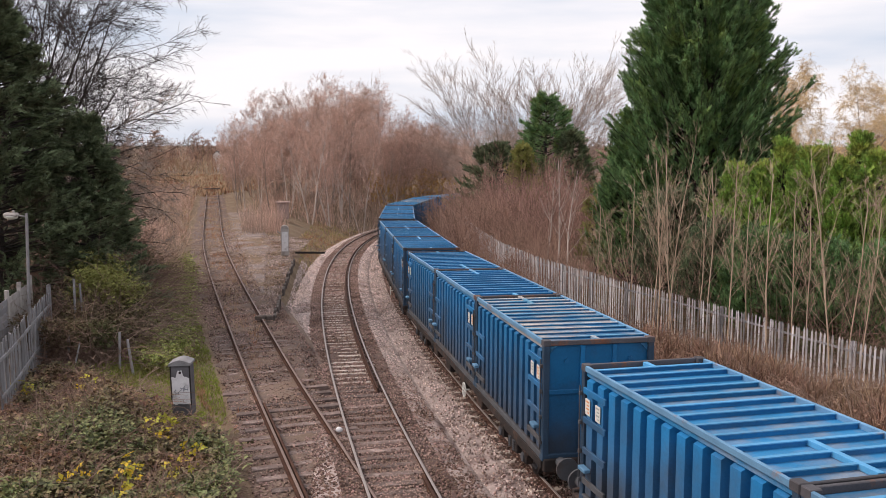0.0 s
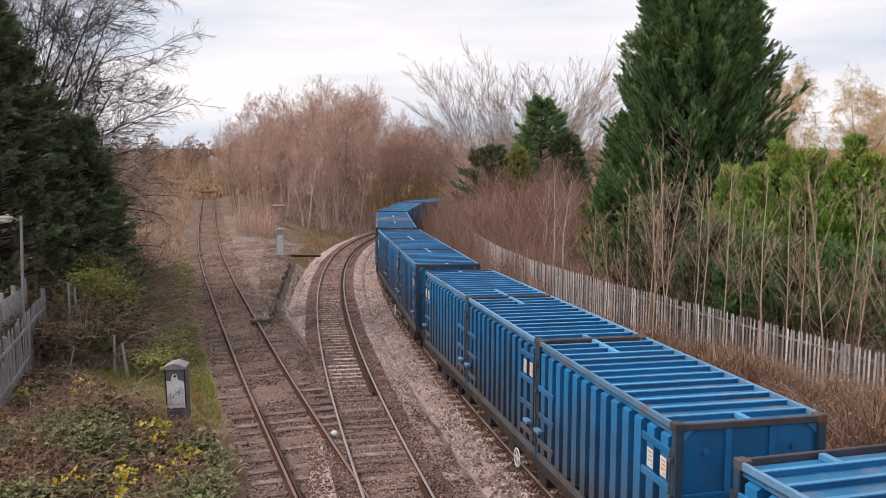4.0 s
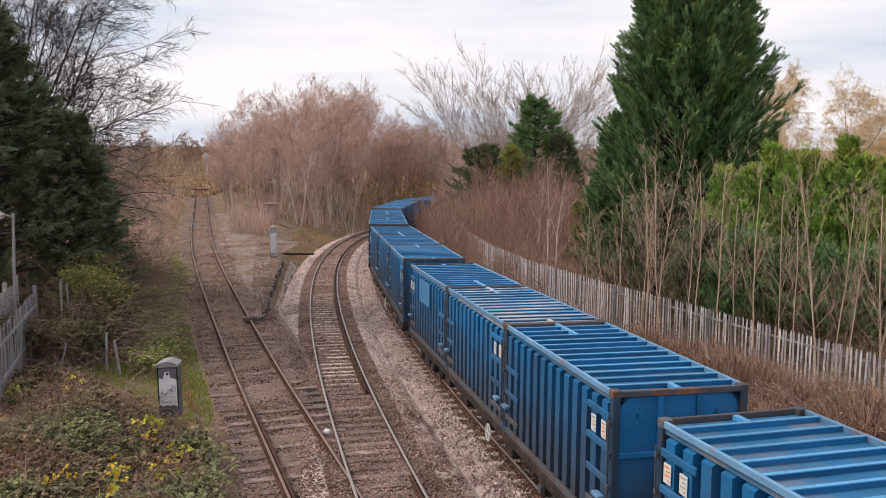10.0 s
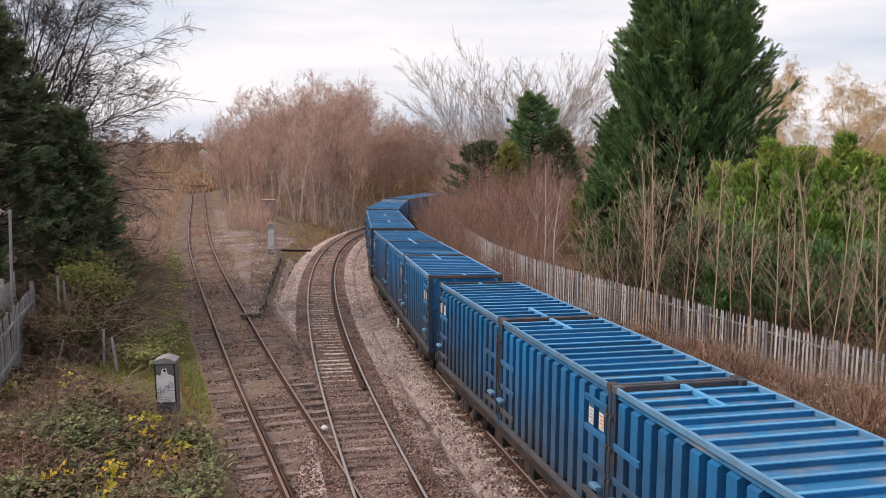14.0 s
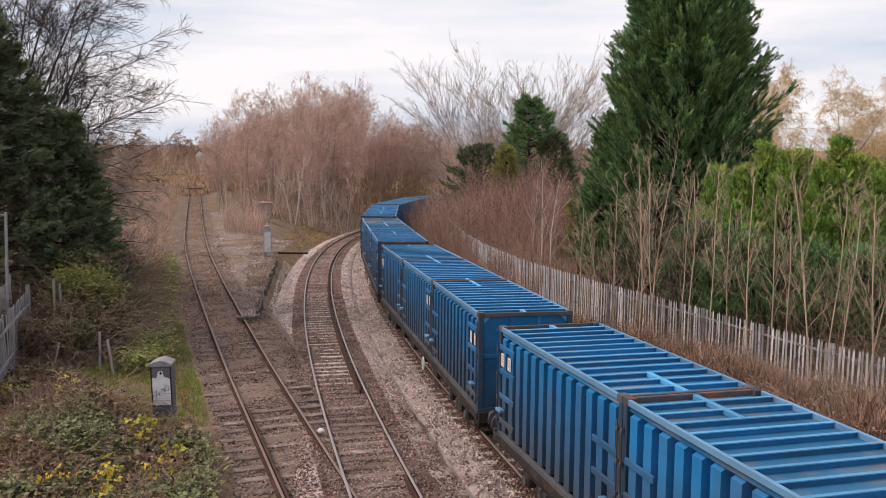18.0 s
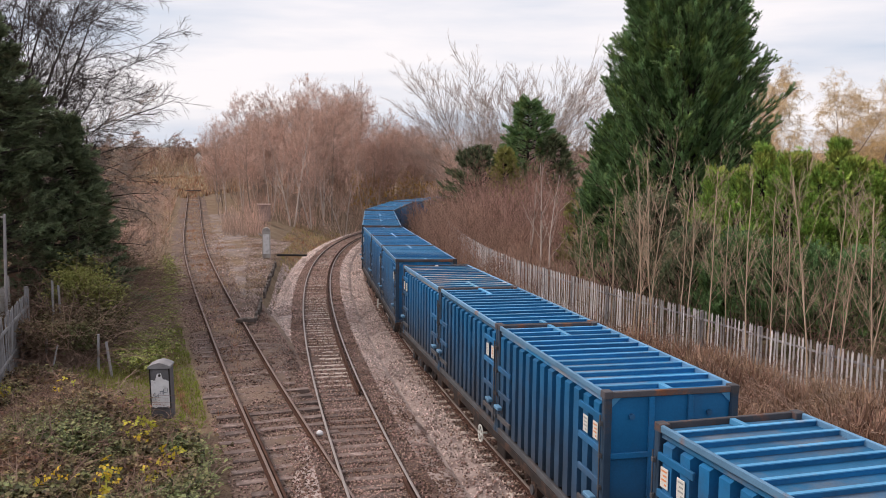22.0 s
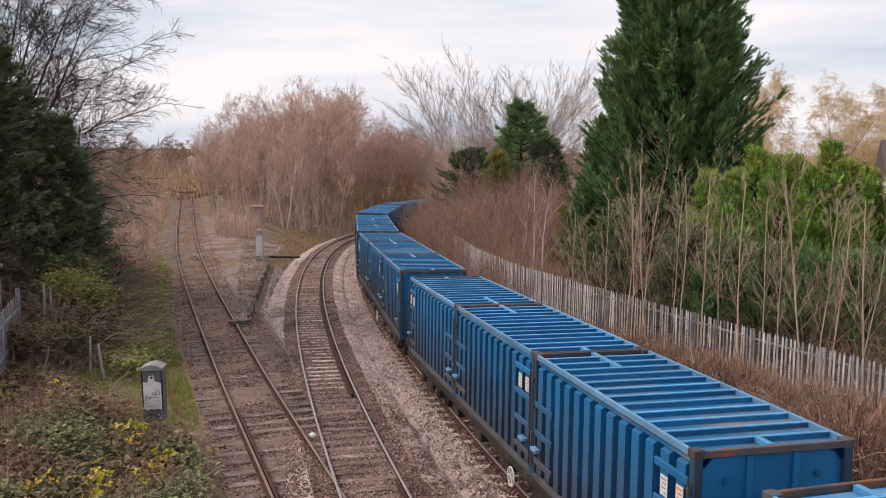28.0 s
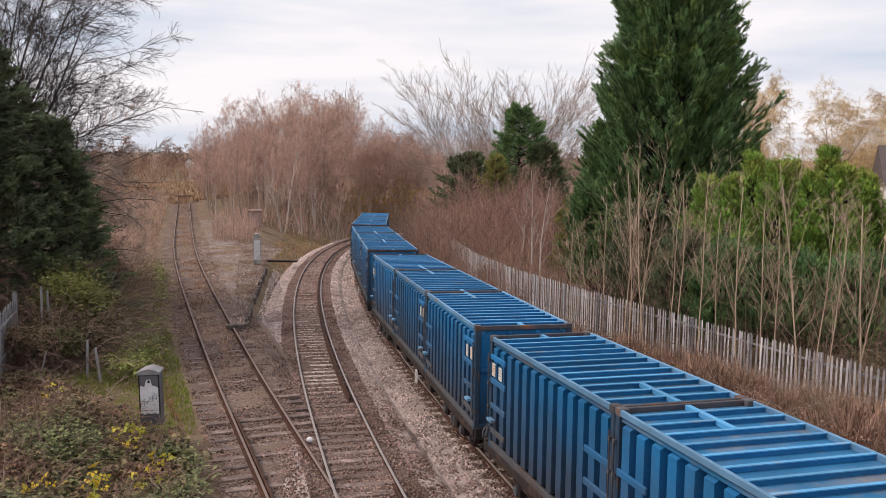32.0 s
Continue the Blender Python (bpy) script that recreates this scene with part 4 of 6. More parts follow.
def build_left_fences():
    """Boarded garden fence by the lamp, and the end of another behind it."""
    f = tagged(empty("board_fence"), "weathered grey vertical-board garden fence", "fence")
    rng = random.Random(6)
    bm = bmesh.new()
    box(bm, -0.07, 0.07, -0.012, 0.012, 0, 1, 0.004)
    me = bpy.data.meshes.new("board")
    bm.to_mesh(me)
    bm.free()
    me.materials.append(M_BOARD)
    run = [(-14.0, 29.6), (-13.1, 26.5), (-12.2, 23.6), (-11.7, 21.8)]
    for x, y, a in poly_walk(run, 0.155):
        ob = new("board", me)
        ob.parent = f
        ob.matrix_basis = pose(x, y, -0.1, rng.uniform(-2, 2), rng.uniform(-2, 2), math.degrees(a)) @ Matrix.Diagonal((1, 1, 2.0 + rng.uniform(-0.06, 0.06), 1))
    for (x0, y0), (x1, y1) in zip(run[:-1], run[1:]):
        for k in (0.5, 1.5):
            d = math.hypot(x1 - x0, y1 - y0)
            r = part("rail", bx(0, d, -0.025, 0.025, -0.045, 0.045), M_BOARD, f)
            r.matrix_basis = pose(x0 + 0.05, y0, k, 0, 0, math.degrees(math.atan2(y1 - y0, x1 - x0)))
    p = part("post", bx(-0.06, 0.06, -0.06, 0.06, -0.2, 2.2, bev=0.01), M_BOARD, f)
    p.matrix_basis = pose(-14.02, 29.72, 0)
    g = tagged(empty("panel_fence"), "pale concrete-post panel fence with brown boards", "fence")
    for i in range(5):
        x, y = -15.3 + 0.42 * i, 31.0 - 1.65 * i
        q = part("post", bx(-0.06, 0.06, -0.06, 0.06, -0.2, 2.35, bev=0.01), M_CONC, g)
        q.matrix_basis = pose(x, y, 0)
        for k in range(9):
            b = part("panel_board", bx(0, 1.7, -0.012, 0.012, k * 0.22, k * 0.22 + 0.21, bev=0.004), M_CONC if i < 2 else M_BOARD, g)
            b.matrix_basis = pose(x, y, 0.1, 0, 0, math.degrees(math.atan2(-1.65, 0.42)))
    for k in range(9):
        b = part("panel_board", bx(0, 1.8, -0.012, 0.012, k * 0.22, k * 0.22 + 0.21, bev=0.004), M_BOARD_BR, g)
        b.matrix_basis = pose(-17.0, 33.2, 0.2, 0, 0, 10)
    # thin posts left from a vanished fence
    for x, y, h, lean, r in ((-13.25, 30.0, 2.7, 0.5, 0.05), (-13.0, 30.15, 2.5, -2, 0.045), (-10.75, 27.5, 1.35, 2, 0.045), (-10.2, 27.2, 1.2, -7, 0.05), (-12.1, 27.0, 1.15, 14, 0.03), (-13.6, 28.4, 1.2, -5, 0.06), (-12.75, 28.2, 1.25, 2, 0.055)):
        o = empty("old_fence_post")
        bm = bmesh.new()
        cyl(bm, (0, 0, -0.3), (0, 0, h), r, 8, r * 0.9)
        part("stake", bm, M_BOARD if r < 0.05 else M_GALV, o)
        o.matrix_world = pose(x, y, gz1(x, y), 0, lean, 0)
        tagged(o, "leaning old fence stake in the brambles", "post", "old stakes")


build_left_fences()


def build_house():
    """White rendered house beyond the hedge."""
    h = empty("house")
    part("wall", bx(-4, 4, -4, 4, -1, 5.4), M_RENDER, h)
    bm = bmesh.new()
    pr = [(-4.5, 5.3), (4.5, 5.3), (0, 8.3)]
    a, b = [bm.verts.new((x, -4.4, z)) for x, z in pr], [bm.verts.new((x, 4.4, z)) for x, z in pr]
    bm.faces.new(a)
    bm.faces.new(b[::-1])
    for i in range(3):
        j = (i + 1) % 3
        bm.faces.new((a[i], b[i], b[j], a[j]))
    part("roof", bm, M_ROOF, h)
    for sx, z in ((-2, 1.2), (2, 1.2), (-2, 3.9), (2, 3.9)):
        w = part("window", bx(sx - 0.7, sx + 0.7, -4.05, -3.98, z - 0.6, z + 0.6), M_WHITEPAINT, h)
        part("pane", bx(sx - 0.6, sx + 0.6, -4.07, -4.04, z - 0.5, z + 0.5), M_GLASS, w)
    h.matrix_world = pose(41.2, 66, 0, 0, 0, 68)
    tagged(h, "white rendered house with a brown tiled roof", "house")


build_house()
# ---------------------------------------------------------------- plants
def fast_mesh(name, V, F, material, parent=None):
    """A mesh from arrays of vertices and of triangles or quads."""
    me = bpy.data.meshes.new(name)
    k = F.shape[1]
    me.vertices.add(len(V))
    me.vertices.foreach_set("co", np.ascontiguousarray(V, dtype=np.float32).ravel())
    me.loops.add(F.size)
    me.loops.foreach_set("vertex_index", np.ascontiguousarray(F, dtype=np.int32).ravel())
    me.polygons.add(len(F))
    me.polygons.foreach_set("loop_start", np.arange(0, F.size, k, dtype=np.int32))
    me.update(calc_edges=True)
    me.validate()
    me.materials.append(material)
    ob = new(name, me)
    if parent:
        ob.parent = parent
    return ob


def tubes(P, R, sides=3):
    """Tubes along M polylines of N points each: P (M, N, 3), R (M, N)."""
    M, N, _ = P.shape
    T = np.gradient(P, axis=1)
    T /= np.linalg.norm(T, axis=2, keepdims=True) + 1e-9
    ref = np.where(np.abs(T[:, :1, 2:3]) > 0.8, np.array([1.0, 0, 0]), np.array([0, 0, 1.0]))
    A = np.cross(T, np.broadcast_to(ref, T.shape))
    A /= np.linalg.norm(A, axis=2, keepdims=True) + 1e-9
    B = np.cross(T, A)
    ang = np.arange(sides) * 2 * np.pi / sides
    V = P[:, :, None, :] + R[:, :, None, None] * (A[:, :, None, :] * np.cos(ang)[None, None, :, None] + B[:, :, None, :] * np.sin(ang)[None, None, :, None])
    base = (np.arange(M) * N * sides)[:, None, None]
    i, j = np.meshgrid(np.arange(N - 1), np.arange(sides), indexing="ij")
    a, b = i * sides + j, i * sides + (j + 1) % sides
    F = np.stack([a, b, b + sides, a + sides], -1).reshape(1, -1, 4) + base
    return V.reshape(-1, 3), F.reshape(-1, 4)


def join(parts):
    Vs, Fs, n = [], [], 0
    for V, F in parts:
        Vs.append(V)
        Fs.append(F + n)
        n += len(V)
    return np.concatenate(Vs), np.concatenate(Fs)


def unit(v):
    return v / (np.linalg.norm(v, axis=-1, keepdims=True) + 1e-9)


def grow(rng, start, d0, length, n, up=0.0, wob=0.1):
    """M branches of n points from start along d0, bending up (or down) on the way."""
    M = len(start)
    P = np.zeros((M, n, 3))
    P[:, 0] = start
    d = unit(d0)
    for i in range(1, n):
        d = unit(d + np.array([0, 0, up]) / n + rng.normal(size=(M, 3)) * wob)
        P[:, i] = P[:, i - 1] + d * (length / (n - 1))[:, None]
    return P


def shoots(rng, P, per, t0, t1, ang, ratio, n, up, wob, spread=0.25, lens=None):
    """per side shoots on each branch, placed between t0 and t1 of its length."""
    M, N, _ = P.shape
    plen = np.linalg.norm(P[:, -1] - P[:, 0], axis=1)
    idx = np.repeat(np.arange(M), per)
    t = rng.uniform(t0, t1, len(idx))
    f = t * (N - 1)
    i = np.minimum(f.astype(int), N - 2)
    w = (f - i)[:, None]
    st = P[idx, i] * (1 - w) + P[idx, i + 1] * w
    tan = unit(P[idx, i + 1] - P[idx, i])
    rv = rng.normal(size=tan.shape)
    side = unit(rv - (rv * tan).sum(1, keepdims=True) * tan)
    a = np.radians(rng.normal(ang, ang * spread, len(idx)))[:, None]
    d = tan * np.cos(a) + side * np.sin(a)
    L = plen[idx] * ratio * (1.15 - 0.6 * t) * rng.uniform(0.6, 1.3, len(idx))
    return grow(rng, st, d, L, n, up, wob), t, idx


def taper(P, r0, r1):
    M, N, _ = P.shape
    r0 = np.broadcast_to(np.asarray(r0, float), (M,))
    return r0[:, None] + (r1 - r0[:, None]) * np.linspace(0, 1, N)[None, :]


M_BARK = mat("grey_brown_bark", (0.32, 0.255, 0.215), 0.95, 0, 0.35, 3, 30, 0.5, (0.17, 0.15, 0.13), (0.5, 0.65))
M_DARKBARK = mat("dark_wet_bark", (0.055, 0.045, 0.042), 0.95, 0, 0.35, 3, 30, 0.5)
M_BIRCH = mat("pale_birch_bark", (0.55, 0.46, 0.41), 0.85, 0, 0.3, 2, 20, 0.3, (0.2, 0.15, 0.13), (0.58, 0.64))
M_TWIG_RED = mat("reddish_twigs", (0.62, 0.42, 0.345), 0.9, 0, 0.4, 0.12, 3, 0, (0.46, 0.35, 0.28), (0.45, 0.6), rnd=0.5, island=True)
M_TWIG_BROWN = mat("brown_red_twigs", (0.4, 0.245, 0.2), 0.9, 0, 0.35, 0.3, 3, 0, (0.28, 0.17, 0.14), (0.45, 0.6), rnd=0.6, island=True)
M_WEED = mat("green_weeds", (0.28, 0.31, 0.09), 0.7, 0, 0.35, 0.7, 4, 0, (0.2, 0.14, 0.075), (0.52, 0.66), rnd=0.6, hue=0.03, island=True, thin=0.2)
M_TWIG_TAN = mat("tan_twigs", (0.38, 0.245, 0.19), 0.9, 0, 0.35, 0.3, 3, 0, (0.33, 0.21, 0.165), (0.45, 0.6), rnd=0.6, island=True)
M_TWIG_GREY = mat("grey_twigs", (0.42, 0.34, 0.295), 0.9, 0, 0.3, 0.3, 3, 0, rnd=0.4, island=True)
M_TWIG_YEL = mat("yellow_willow_twigs", (0.64, 0.48, 0.27), 0.85, 0, 0.25, 0.3, 3, 0, (0.52, 0.37, 0.22), (0.5, 0.62), rnd=0.3, island=True)
M_STEM = mat("sapling_stems", (0.5, 0.375, 0.275), 0.9, 0, 0.3, 0.5, 6, 0.1, (0.32, 0.24, 0.17), (0.48, 0.6), rnd=0.5, island=True)
M_LEY = mat("dark_cypress_foliage", (0.16, 0.28, 0.115), 0.65, 0, 0.6, 1.0, 5, 0, (0.2, 0.3, 0.085), (0.5, 0.64), rnd=0.5, hue=0.015, island=True, thin=0.25)
M_LEY_LIGHT = mat("bright_cypress_foliage", (0.29, 0.455, 0.1), 0.65, 0, 0.6, 0.7, 5, 0, (0.36, 0.38, 0.09), (0.5, 0.64), rnd=0.5, hue=0.02, island=True, thin=0.2)
M_YEW = mat("dark_yew_foliage", (0.165, 0.21, 0.115), 0.65, 0, 0.55, 1.2, 5, 0, (0.1, 0.085, 0.05), (0.54, 0.66), rnd=0.55, hue=0.015, island=True, thin=0.2)
M_OLIVE = mat("yellow_green_foliage", (0.3, 0.3, 0.09), 0.75, 0, 0.3, 0.4, 3, 0, rnd=0.3, hue=0.02, island=True, thin=0.25)
M_BRAMBLE = mat("bramble_leaves", (0.165, 0.185, 0.078), 0.6, 0, 0.45, 0.6, 4, 0, (0.21, 0.125, 0.075), (0.44, 0.58), rnd=0.8, hue=0.03, island=True, thin=0.2)
M_BRAMBLE_DK = mat("brown_bramble_leaves", (0.155, 0.112, 0.07), 0.8, 0, 0.3, 0.5, 4, 0, (0.07, 0.075, 0.03), (0.46, 0.62), rnd=0.45, hue=0.03, island=True, thin=0.15)
M_YLEAF = mat("yellow_leaves", (0.66, 0.43, 0.03), 0.6, 0, 0.3, 1, 4, 0, (0.42, 0.42, 0.06), (0.46, 0.58), rnd=0.3, island=True, thin=0.3)
M_CANE = mat("bramble_canes", (0.22, 0.14, 0.112), 0.85, 0, 0.3, 0.5, 4, 0, (0.3, 0.22, 0.175), (0.48, 0.6), rnd=0.5, island=True)
M_DRY = mat("dead_grass", (0.48, 0.365, 0.245), 0.9, 0, 0.3, 0.4, 4, 0, (0.38, 0.2, 0.12), (0.45, 0.6), rnd=0.35, hue=0.015, island=True, thin=0.15)
M_RUSSET = mat("russet_dead_bracken", (0.3, 0.19, 0.14), 0.9, 0, 0.3, 0.4, 4, 0, (0.36, 0.25, 0.17), (0.48, 0.6), rnd=0.5, hue=0.015, island=True, thin=0.15)
M_GRASS = mat("green_grass", (0.25, 0.3, 0.06), 0.85, 0, 0.3, 0.6, 4, 0, (0.24, 0.2, 0.08), (0.5, 0.66), rnd=0.4, hue=0.02, island=True, thin=0.2)
M_BANK = mat("faded_bank_grass", (0.36, 0.31, 0.13), 0.9, 0, 0.3, 0.4, 4, 0, (0.48, 0.36, 0.2), (0.45, 0.6), rnd=0.4, hue=0.02, island=True, thin=0.15)
M_GOLD = mat("last_golden_leaves", (0.42, 0.25, 0.06), 0.8, 0, 0.3, 0.3, 3, 0, rnd=0.35, hue=0.02, island=True, thin=0.25)


def frond(rng, n=6, width=0.34, up=0.1):
    """A flat feathery spray, one unit long along +x, of narrow leaflets: triangles."""
    V, F = [], []

    for i in range(n + 1):
        V.append((i / n, 0, 0.02 * (i % 2)))
    for i in range(n):
        x = i / n
        L = width * (1 - 0.75 * abs(x - 0.35)) * rng.uniform(0.75, 1.2)
        for s in (-1, 1):
            V.append((x + 0.06 + L * rng.uniform(0.6, 1.1), s * L, rng.uniform(-0.08, 0.1)))
            F.append((i, i + 1, len(V) - 1))
    return np.array(V, float), np.array(F)


def leaf3(rng):
    """A bramble leaf: three folded leaflets."""
    V, F = [], []
    for a, s in ((0, 1.0), (70, 0.8), (-70, 0.8)):
        c, d = math.cos(radians(a)), math.sin(radians(a))
        pts = [(0.12, 0, 0), (0.55, 0.32, 0.1), (1.0 * s + 0.05, 0, -0.06), (0.55, -0.32, 0.1)]
        k = len(V)
        for x, y, z in pts:
            x *= s
            y *= s
            V.append((x * c - y * d, x * d + y * c, z))
        F.append((k, k + 1, k + 2))
        F.append((k, k + 2, k + 3))
    return np.array(V, float), np.array(F)


def tuft(rng, n=7, lean=0.45, w=0.025):
    """A tuft of grass blades one unit high."""
    V, F = [], []
    for i in range(n):
        a = rng.uniform(0, 2 * math.pi)
        r = rng.uniform(0, 0.18)
        h = rng.uniform(0.55, 1.0)
        l = rng.uniform(0.1, lean)
        bx_, by = r * math.cos(a), r * math.sin(a)
        px, py = -math.sin(a) * w, math.cos(a) * w
        m = (bx_ + l * 0.35 * math.cos(a), by + l * 0.35 * math.sin(a), h * 0.6)
        t = (bx_ + l * math.cos(a), by + l * math.sin(a), h)
        k = len(V)
        V.extend(((bx_ - px, by - py, 0), (bx_ + px, by + py, 0), (m[0] + px * 0.7, m[1] + py * 0.7, m[2]), (m[0] - px * 0.7, m[1] - py * 0.7, m[2]), t))
        F.extend(((k, k + 1, k + 2), (k, k + 2, k + 3), (k + 3, k + 2, k + 4)))
    return np.array(V, float), np.array(F)


def scatter(rng, temps, pos, X, Z, size):
    """Places copies of templates: X the way of their x axis, Z roughly their z axis. Returns one joined array."""
    out = []
    pick = rng.integers(0, len(temps), len(pos))
    X = unit(X)
    Y = unit(np.cross(Z, X))
    Z = np.cross(X, Y)
    for k, (V, F) in enumerate(temps):
        m = pick == k
        if not m.any():
            continue
        s = size[m][:, None, None]
        W = pos[m][:, None, :] + s * (V[None, :, 0:1] * X[m][:, None] + V[None, :, 1:2] * Y[m][:, None] + V[None, :, 2:3] * Z[m][:, None])
        n = m.sum()
        out.append((W.reshape(-1, 3), (F[None] + (np.arange(n) * len(V))[:, None, None]).reshape(-1, F.shape[1])))
    return join(out)


def conifer(name, place, height, radius, material, label, seed, limbs=330, per=26, spray=0.75, base=0.0, shape=0.75, droop=0.05, rise=0.55, plume=0.75, rag=0.07):
    """A dense cypress: limbs rise from the stem, each clothed in feathery sprays that point out and up."""
    rng = np.random.default_rng(seed)
    t = empty(name)
    trunk = grow(rng, np.zeros((1, 3)), np.array([[0, 0, 1.0]]), np.array([height * 0.97]), 12, 0, 0.01)
    V, F = tubes(trunk, taper(trunk, 0.022 * height, 0.02), 8)
    fast_mesh("trunk", V, F, M_DARKBARK, t)
    u = rng.uniform(base, 1.0, limbs) ** 0.9
    az = rng.uniform(0, 2 * np.pi, limbs)
    lobes = 1 + rag * np.sin(az * 3 + seed) + rag * np.sin(az * 5 + u * 9 + seed * 2)
    prof = np.minimum(1.0, (1.02 - u) ** shape * 1.12) * np.where(u < 0.12, 0.72 + u * 2.3, 1)
    reach = np.maximum(radius * prof * lobes * rng.uniform(0.78, 1.08, limbs), 0.25)
    st = np.stack([0 * u, 0 * u, np.maximum(u * height - reach * 0.45 * rise, 0.1)], 1)
    d = np.stack([np.cos(az), np.sin(az), np.full(limbs, rise)], 1)
    L = grow(rng, st, d, reach * math.sqrt(1 + rise * rise) * 0.93, 6, 0.25, 0.05)
    V1, F1 = tubes(L, taper(L, 0.05, 0.015), 3)
    tagged(fast_mesh("branchwork", V1, F1, M_DARKBARK, t), kind="stuff")
    idx = np.repeat(np.arange(limbs), per)
    tt = rng.uniform(0.3, 1.0, len(idx)) ** 0.7
    f = tt * 5
    i = np.minimum(f.astype(int), 4)
    w = (f - i)[:, None]
    p = L[idx, i] * (1 - w) + L[idx, i + 1] * w
    tan = unit(L[idx, i + 1] - L[idx, i])
    out = np.stack([np.cos(az[idx]), np.sin(az[idx]), 0 * tt], 1)
    # each limb is a plume that narrows to its tip
    dirn = unit(tan + rng.normal(size=p.shape) * (0.55 - 0.25 * tt)[:, None] + np.array([0, 0, 0.2 - droop]))
    p = p + rng.normal(size=p.shape) * (plume * spray * (1.12 - tt))[:, None]
    temps = [frond(random.Random(seed * 10 + k), 7, 0.27) for k in range(6)]
    size = spray * rng.uniform(0.6, 1.2, len(p)) * (1.1 - 0.35 * tt)
    V2, F2 = scatter(rng, temps, p, dirn, unit(out + rng.normal(size=p.shape) * 0.6 + np.array([0, 0, 0.6])), size)
    tagged(fast_mesh("foliage", V2, F2, material, t), kind="stuff")
    x, y = place
    t.matrix_world = pose(x, y, gz1(x, y) - 0.1)
    return tagged(t, label, "tree")


def bare_tree(name, place, height, seed, label, bark, twig, stems=1, lean=0.05, first=0.3, limb=(16, 48, 0.42, 0.35), side=(8, 45, 0.42, 0.2), fine=(7, 40, 0.45, 0.1), finest=None, r0=0.02, twig_r=0.012, wob=0.07, spread0=0.2, tdir=None, split=False):
    """A leafless tree in three or four orders of branches; each order: how many, angle, length ratio, bend up."""
    rng = np.random.default_rng(seed)
    t = empty(name)
    a = rng.uniform(0, 2 * np.pi, stems)
    if tdir is None:
        d0 = np.stack([np.cos(a) * spread0, np.sin(a) * spread0, np.ones(stems)], 1) if stems > 1 else np.array([[rng.normal() * lean, rng.normal() * lean, 1.0]])
    else:
        d0 = np.array(tdir, float)
        height = height * np.linalg.norm(d0, axis=1)
    st = np.stack([np.cos(a), np.sin(a), 0 * a], 1) * (0.25 if stems > 1 else 0.0)
    T = grow(rng, st, d0, height * rng.uniform(0.82, 1.0, len(d0)) if stems > 1 else np.array([height * 0.95] * len(d0)), 10, 0.12, 0.035)
    height = float(np.max(height))
    rt = r0 * height / (stems ** 0.4)
    L, t1, _ = shoots(rng, T, limb[0], first, 0.97, limb[1], limb[2], 8, limb[3], wob)
    S, _, _ = shoots(rng, L, side[0], 0.15, 0.98, side[1], side[2], 4, side[3], wob)
    Q, _, _ = shoots(rng, S, fine[0], 0.1, 1.0, fine[1], fine[2], 3, fine[3], wob)
    fast_mesh("trunk", *tubes(T, taper(T, rt, max(0.012, rt * 0.12)), 7), bark, t)
    rl = taper(L, rt * 0.38 * (1.15 - t1), max(0.01, twig_r) if not split else twig_r)
    if split:
        for k in range(len(L)):
            fast_mesh("branch", *tubes(L[k:k + 1], rl[k:k + 1], 4), bark, t)
    else:
        tagged(fast_mesh("branchwork", *tubes(L, rl, 5), bark, t), kind="stuff")
    parts = [tubes(S, taper(S, max(twig_r * 1.5, rt * 0.1), twig_r), 3), tubes(Q, taper(Q, twig_r * 1.05, twig_r * 0.6), 3)]
    if finest:
        Z, _, _ = shoots(rng, Q, finest[0], 0.1, 1.0, finest[1], finest[2], 3, finest[3], wob)
        parts.append(tubes(Z, taper(Z, twig_r * 0.8, twig_r * 0.5), 3))
    tagged(fast_mesh("crown", *join(parts), twig, t), kind="stuff")
    x, y = place
    t.matrix_world = pose(x, y, gz1(x, y) - 0.15)
    return tagged(t, label, "tree")


def stuff(name, V, F, material, label, category):
    ob = fast_mesh(name, V, F, material)
    return tagged(ob, label, category, kind="stuff")


def area_points(rng, n, poly):
    """n points in the convex or simple polygon poly."""
    poly = np.array(poly, float)
    lo, hi = poly.min(0), poly.max(0)
    out = np.zeros((0, 2))
    while len(out) < n:
        p = rng.uniform(lo, hi, (n * 2, 2))
        ins = np.zeros(len(p), bool)
        j = len(poly) - 1
        for i in range(len(poly)):
            c = ((poly[i, 1] > p[:, 1]) != (poly[j, 1] > p[:, 1])) & (p[:, 0] < (poly[j, 0] - poly[i, 0]) * (p[:, 1] - poly[i, 1]) / (poly[j, 1] - poly[i, 1] + 1e-12) + poly[i, 0])
            ins ^= c
            j = i
        out = np.concatenate([out, p[ins]])
    return out[:n]


def line_points(rng, n, s0, s1, o0, o1):
    """n points beside the loaded line, o0 to o1 metres to its right."""
    s, o = rng.uniform(s0, s1, n), rng.uniform(o0, o1, n)
    return np.array([line_at(a, b)[0][:] for a, b in zip(s, o)])


def hump(xy, seed, scale=0.35):
    return np.array([noise.noise(Vector((x * scale, y * scale, seed))) for x, y in xy])


def on_ground(xy):
    return np.concatenate([xy, gz(xy[:, 0], xy[:, 1])[:, None]], 1)


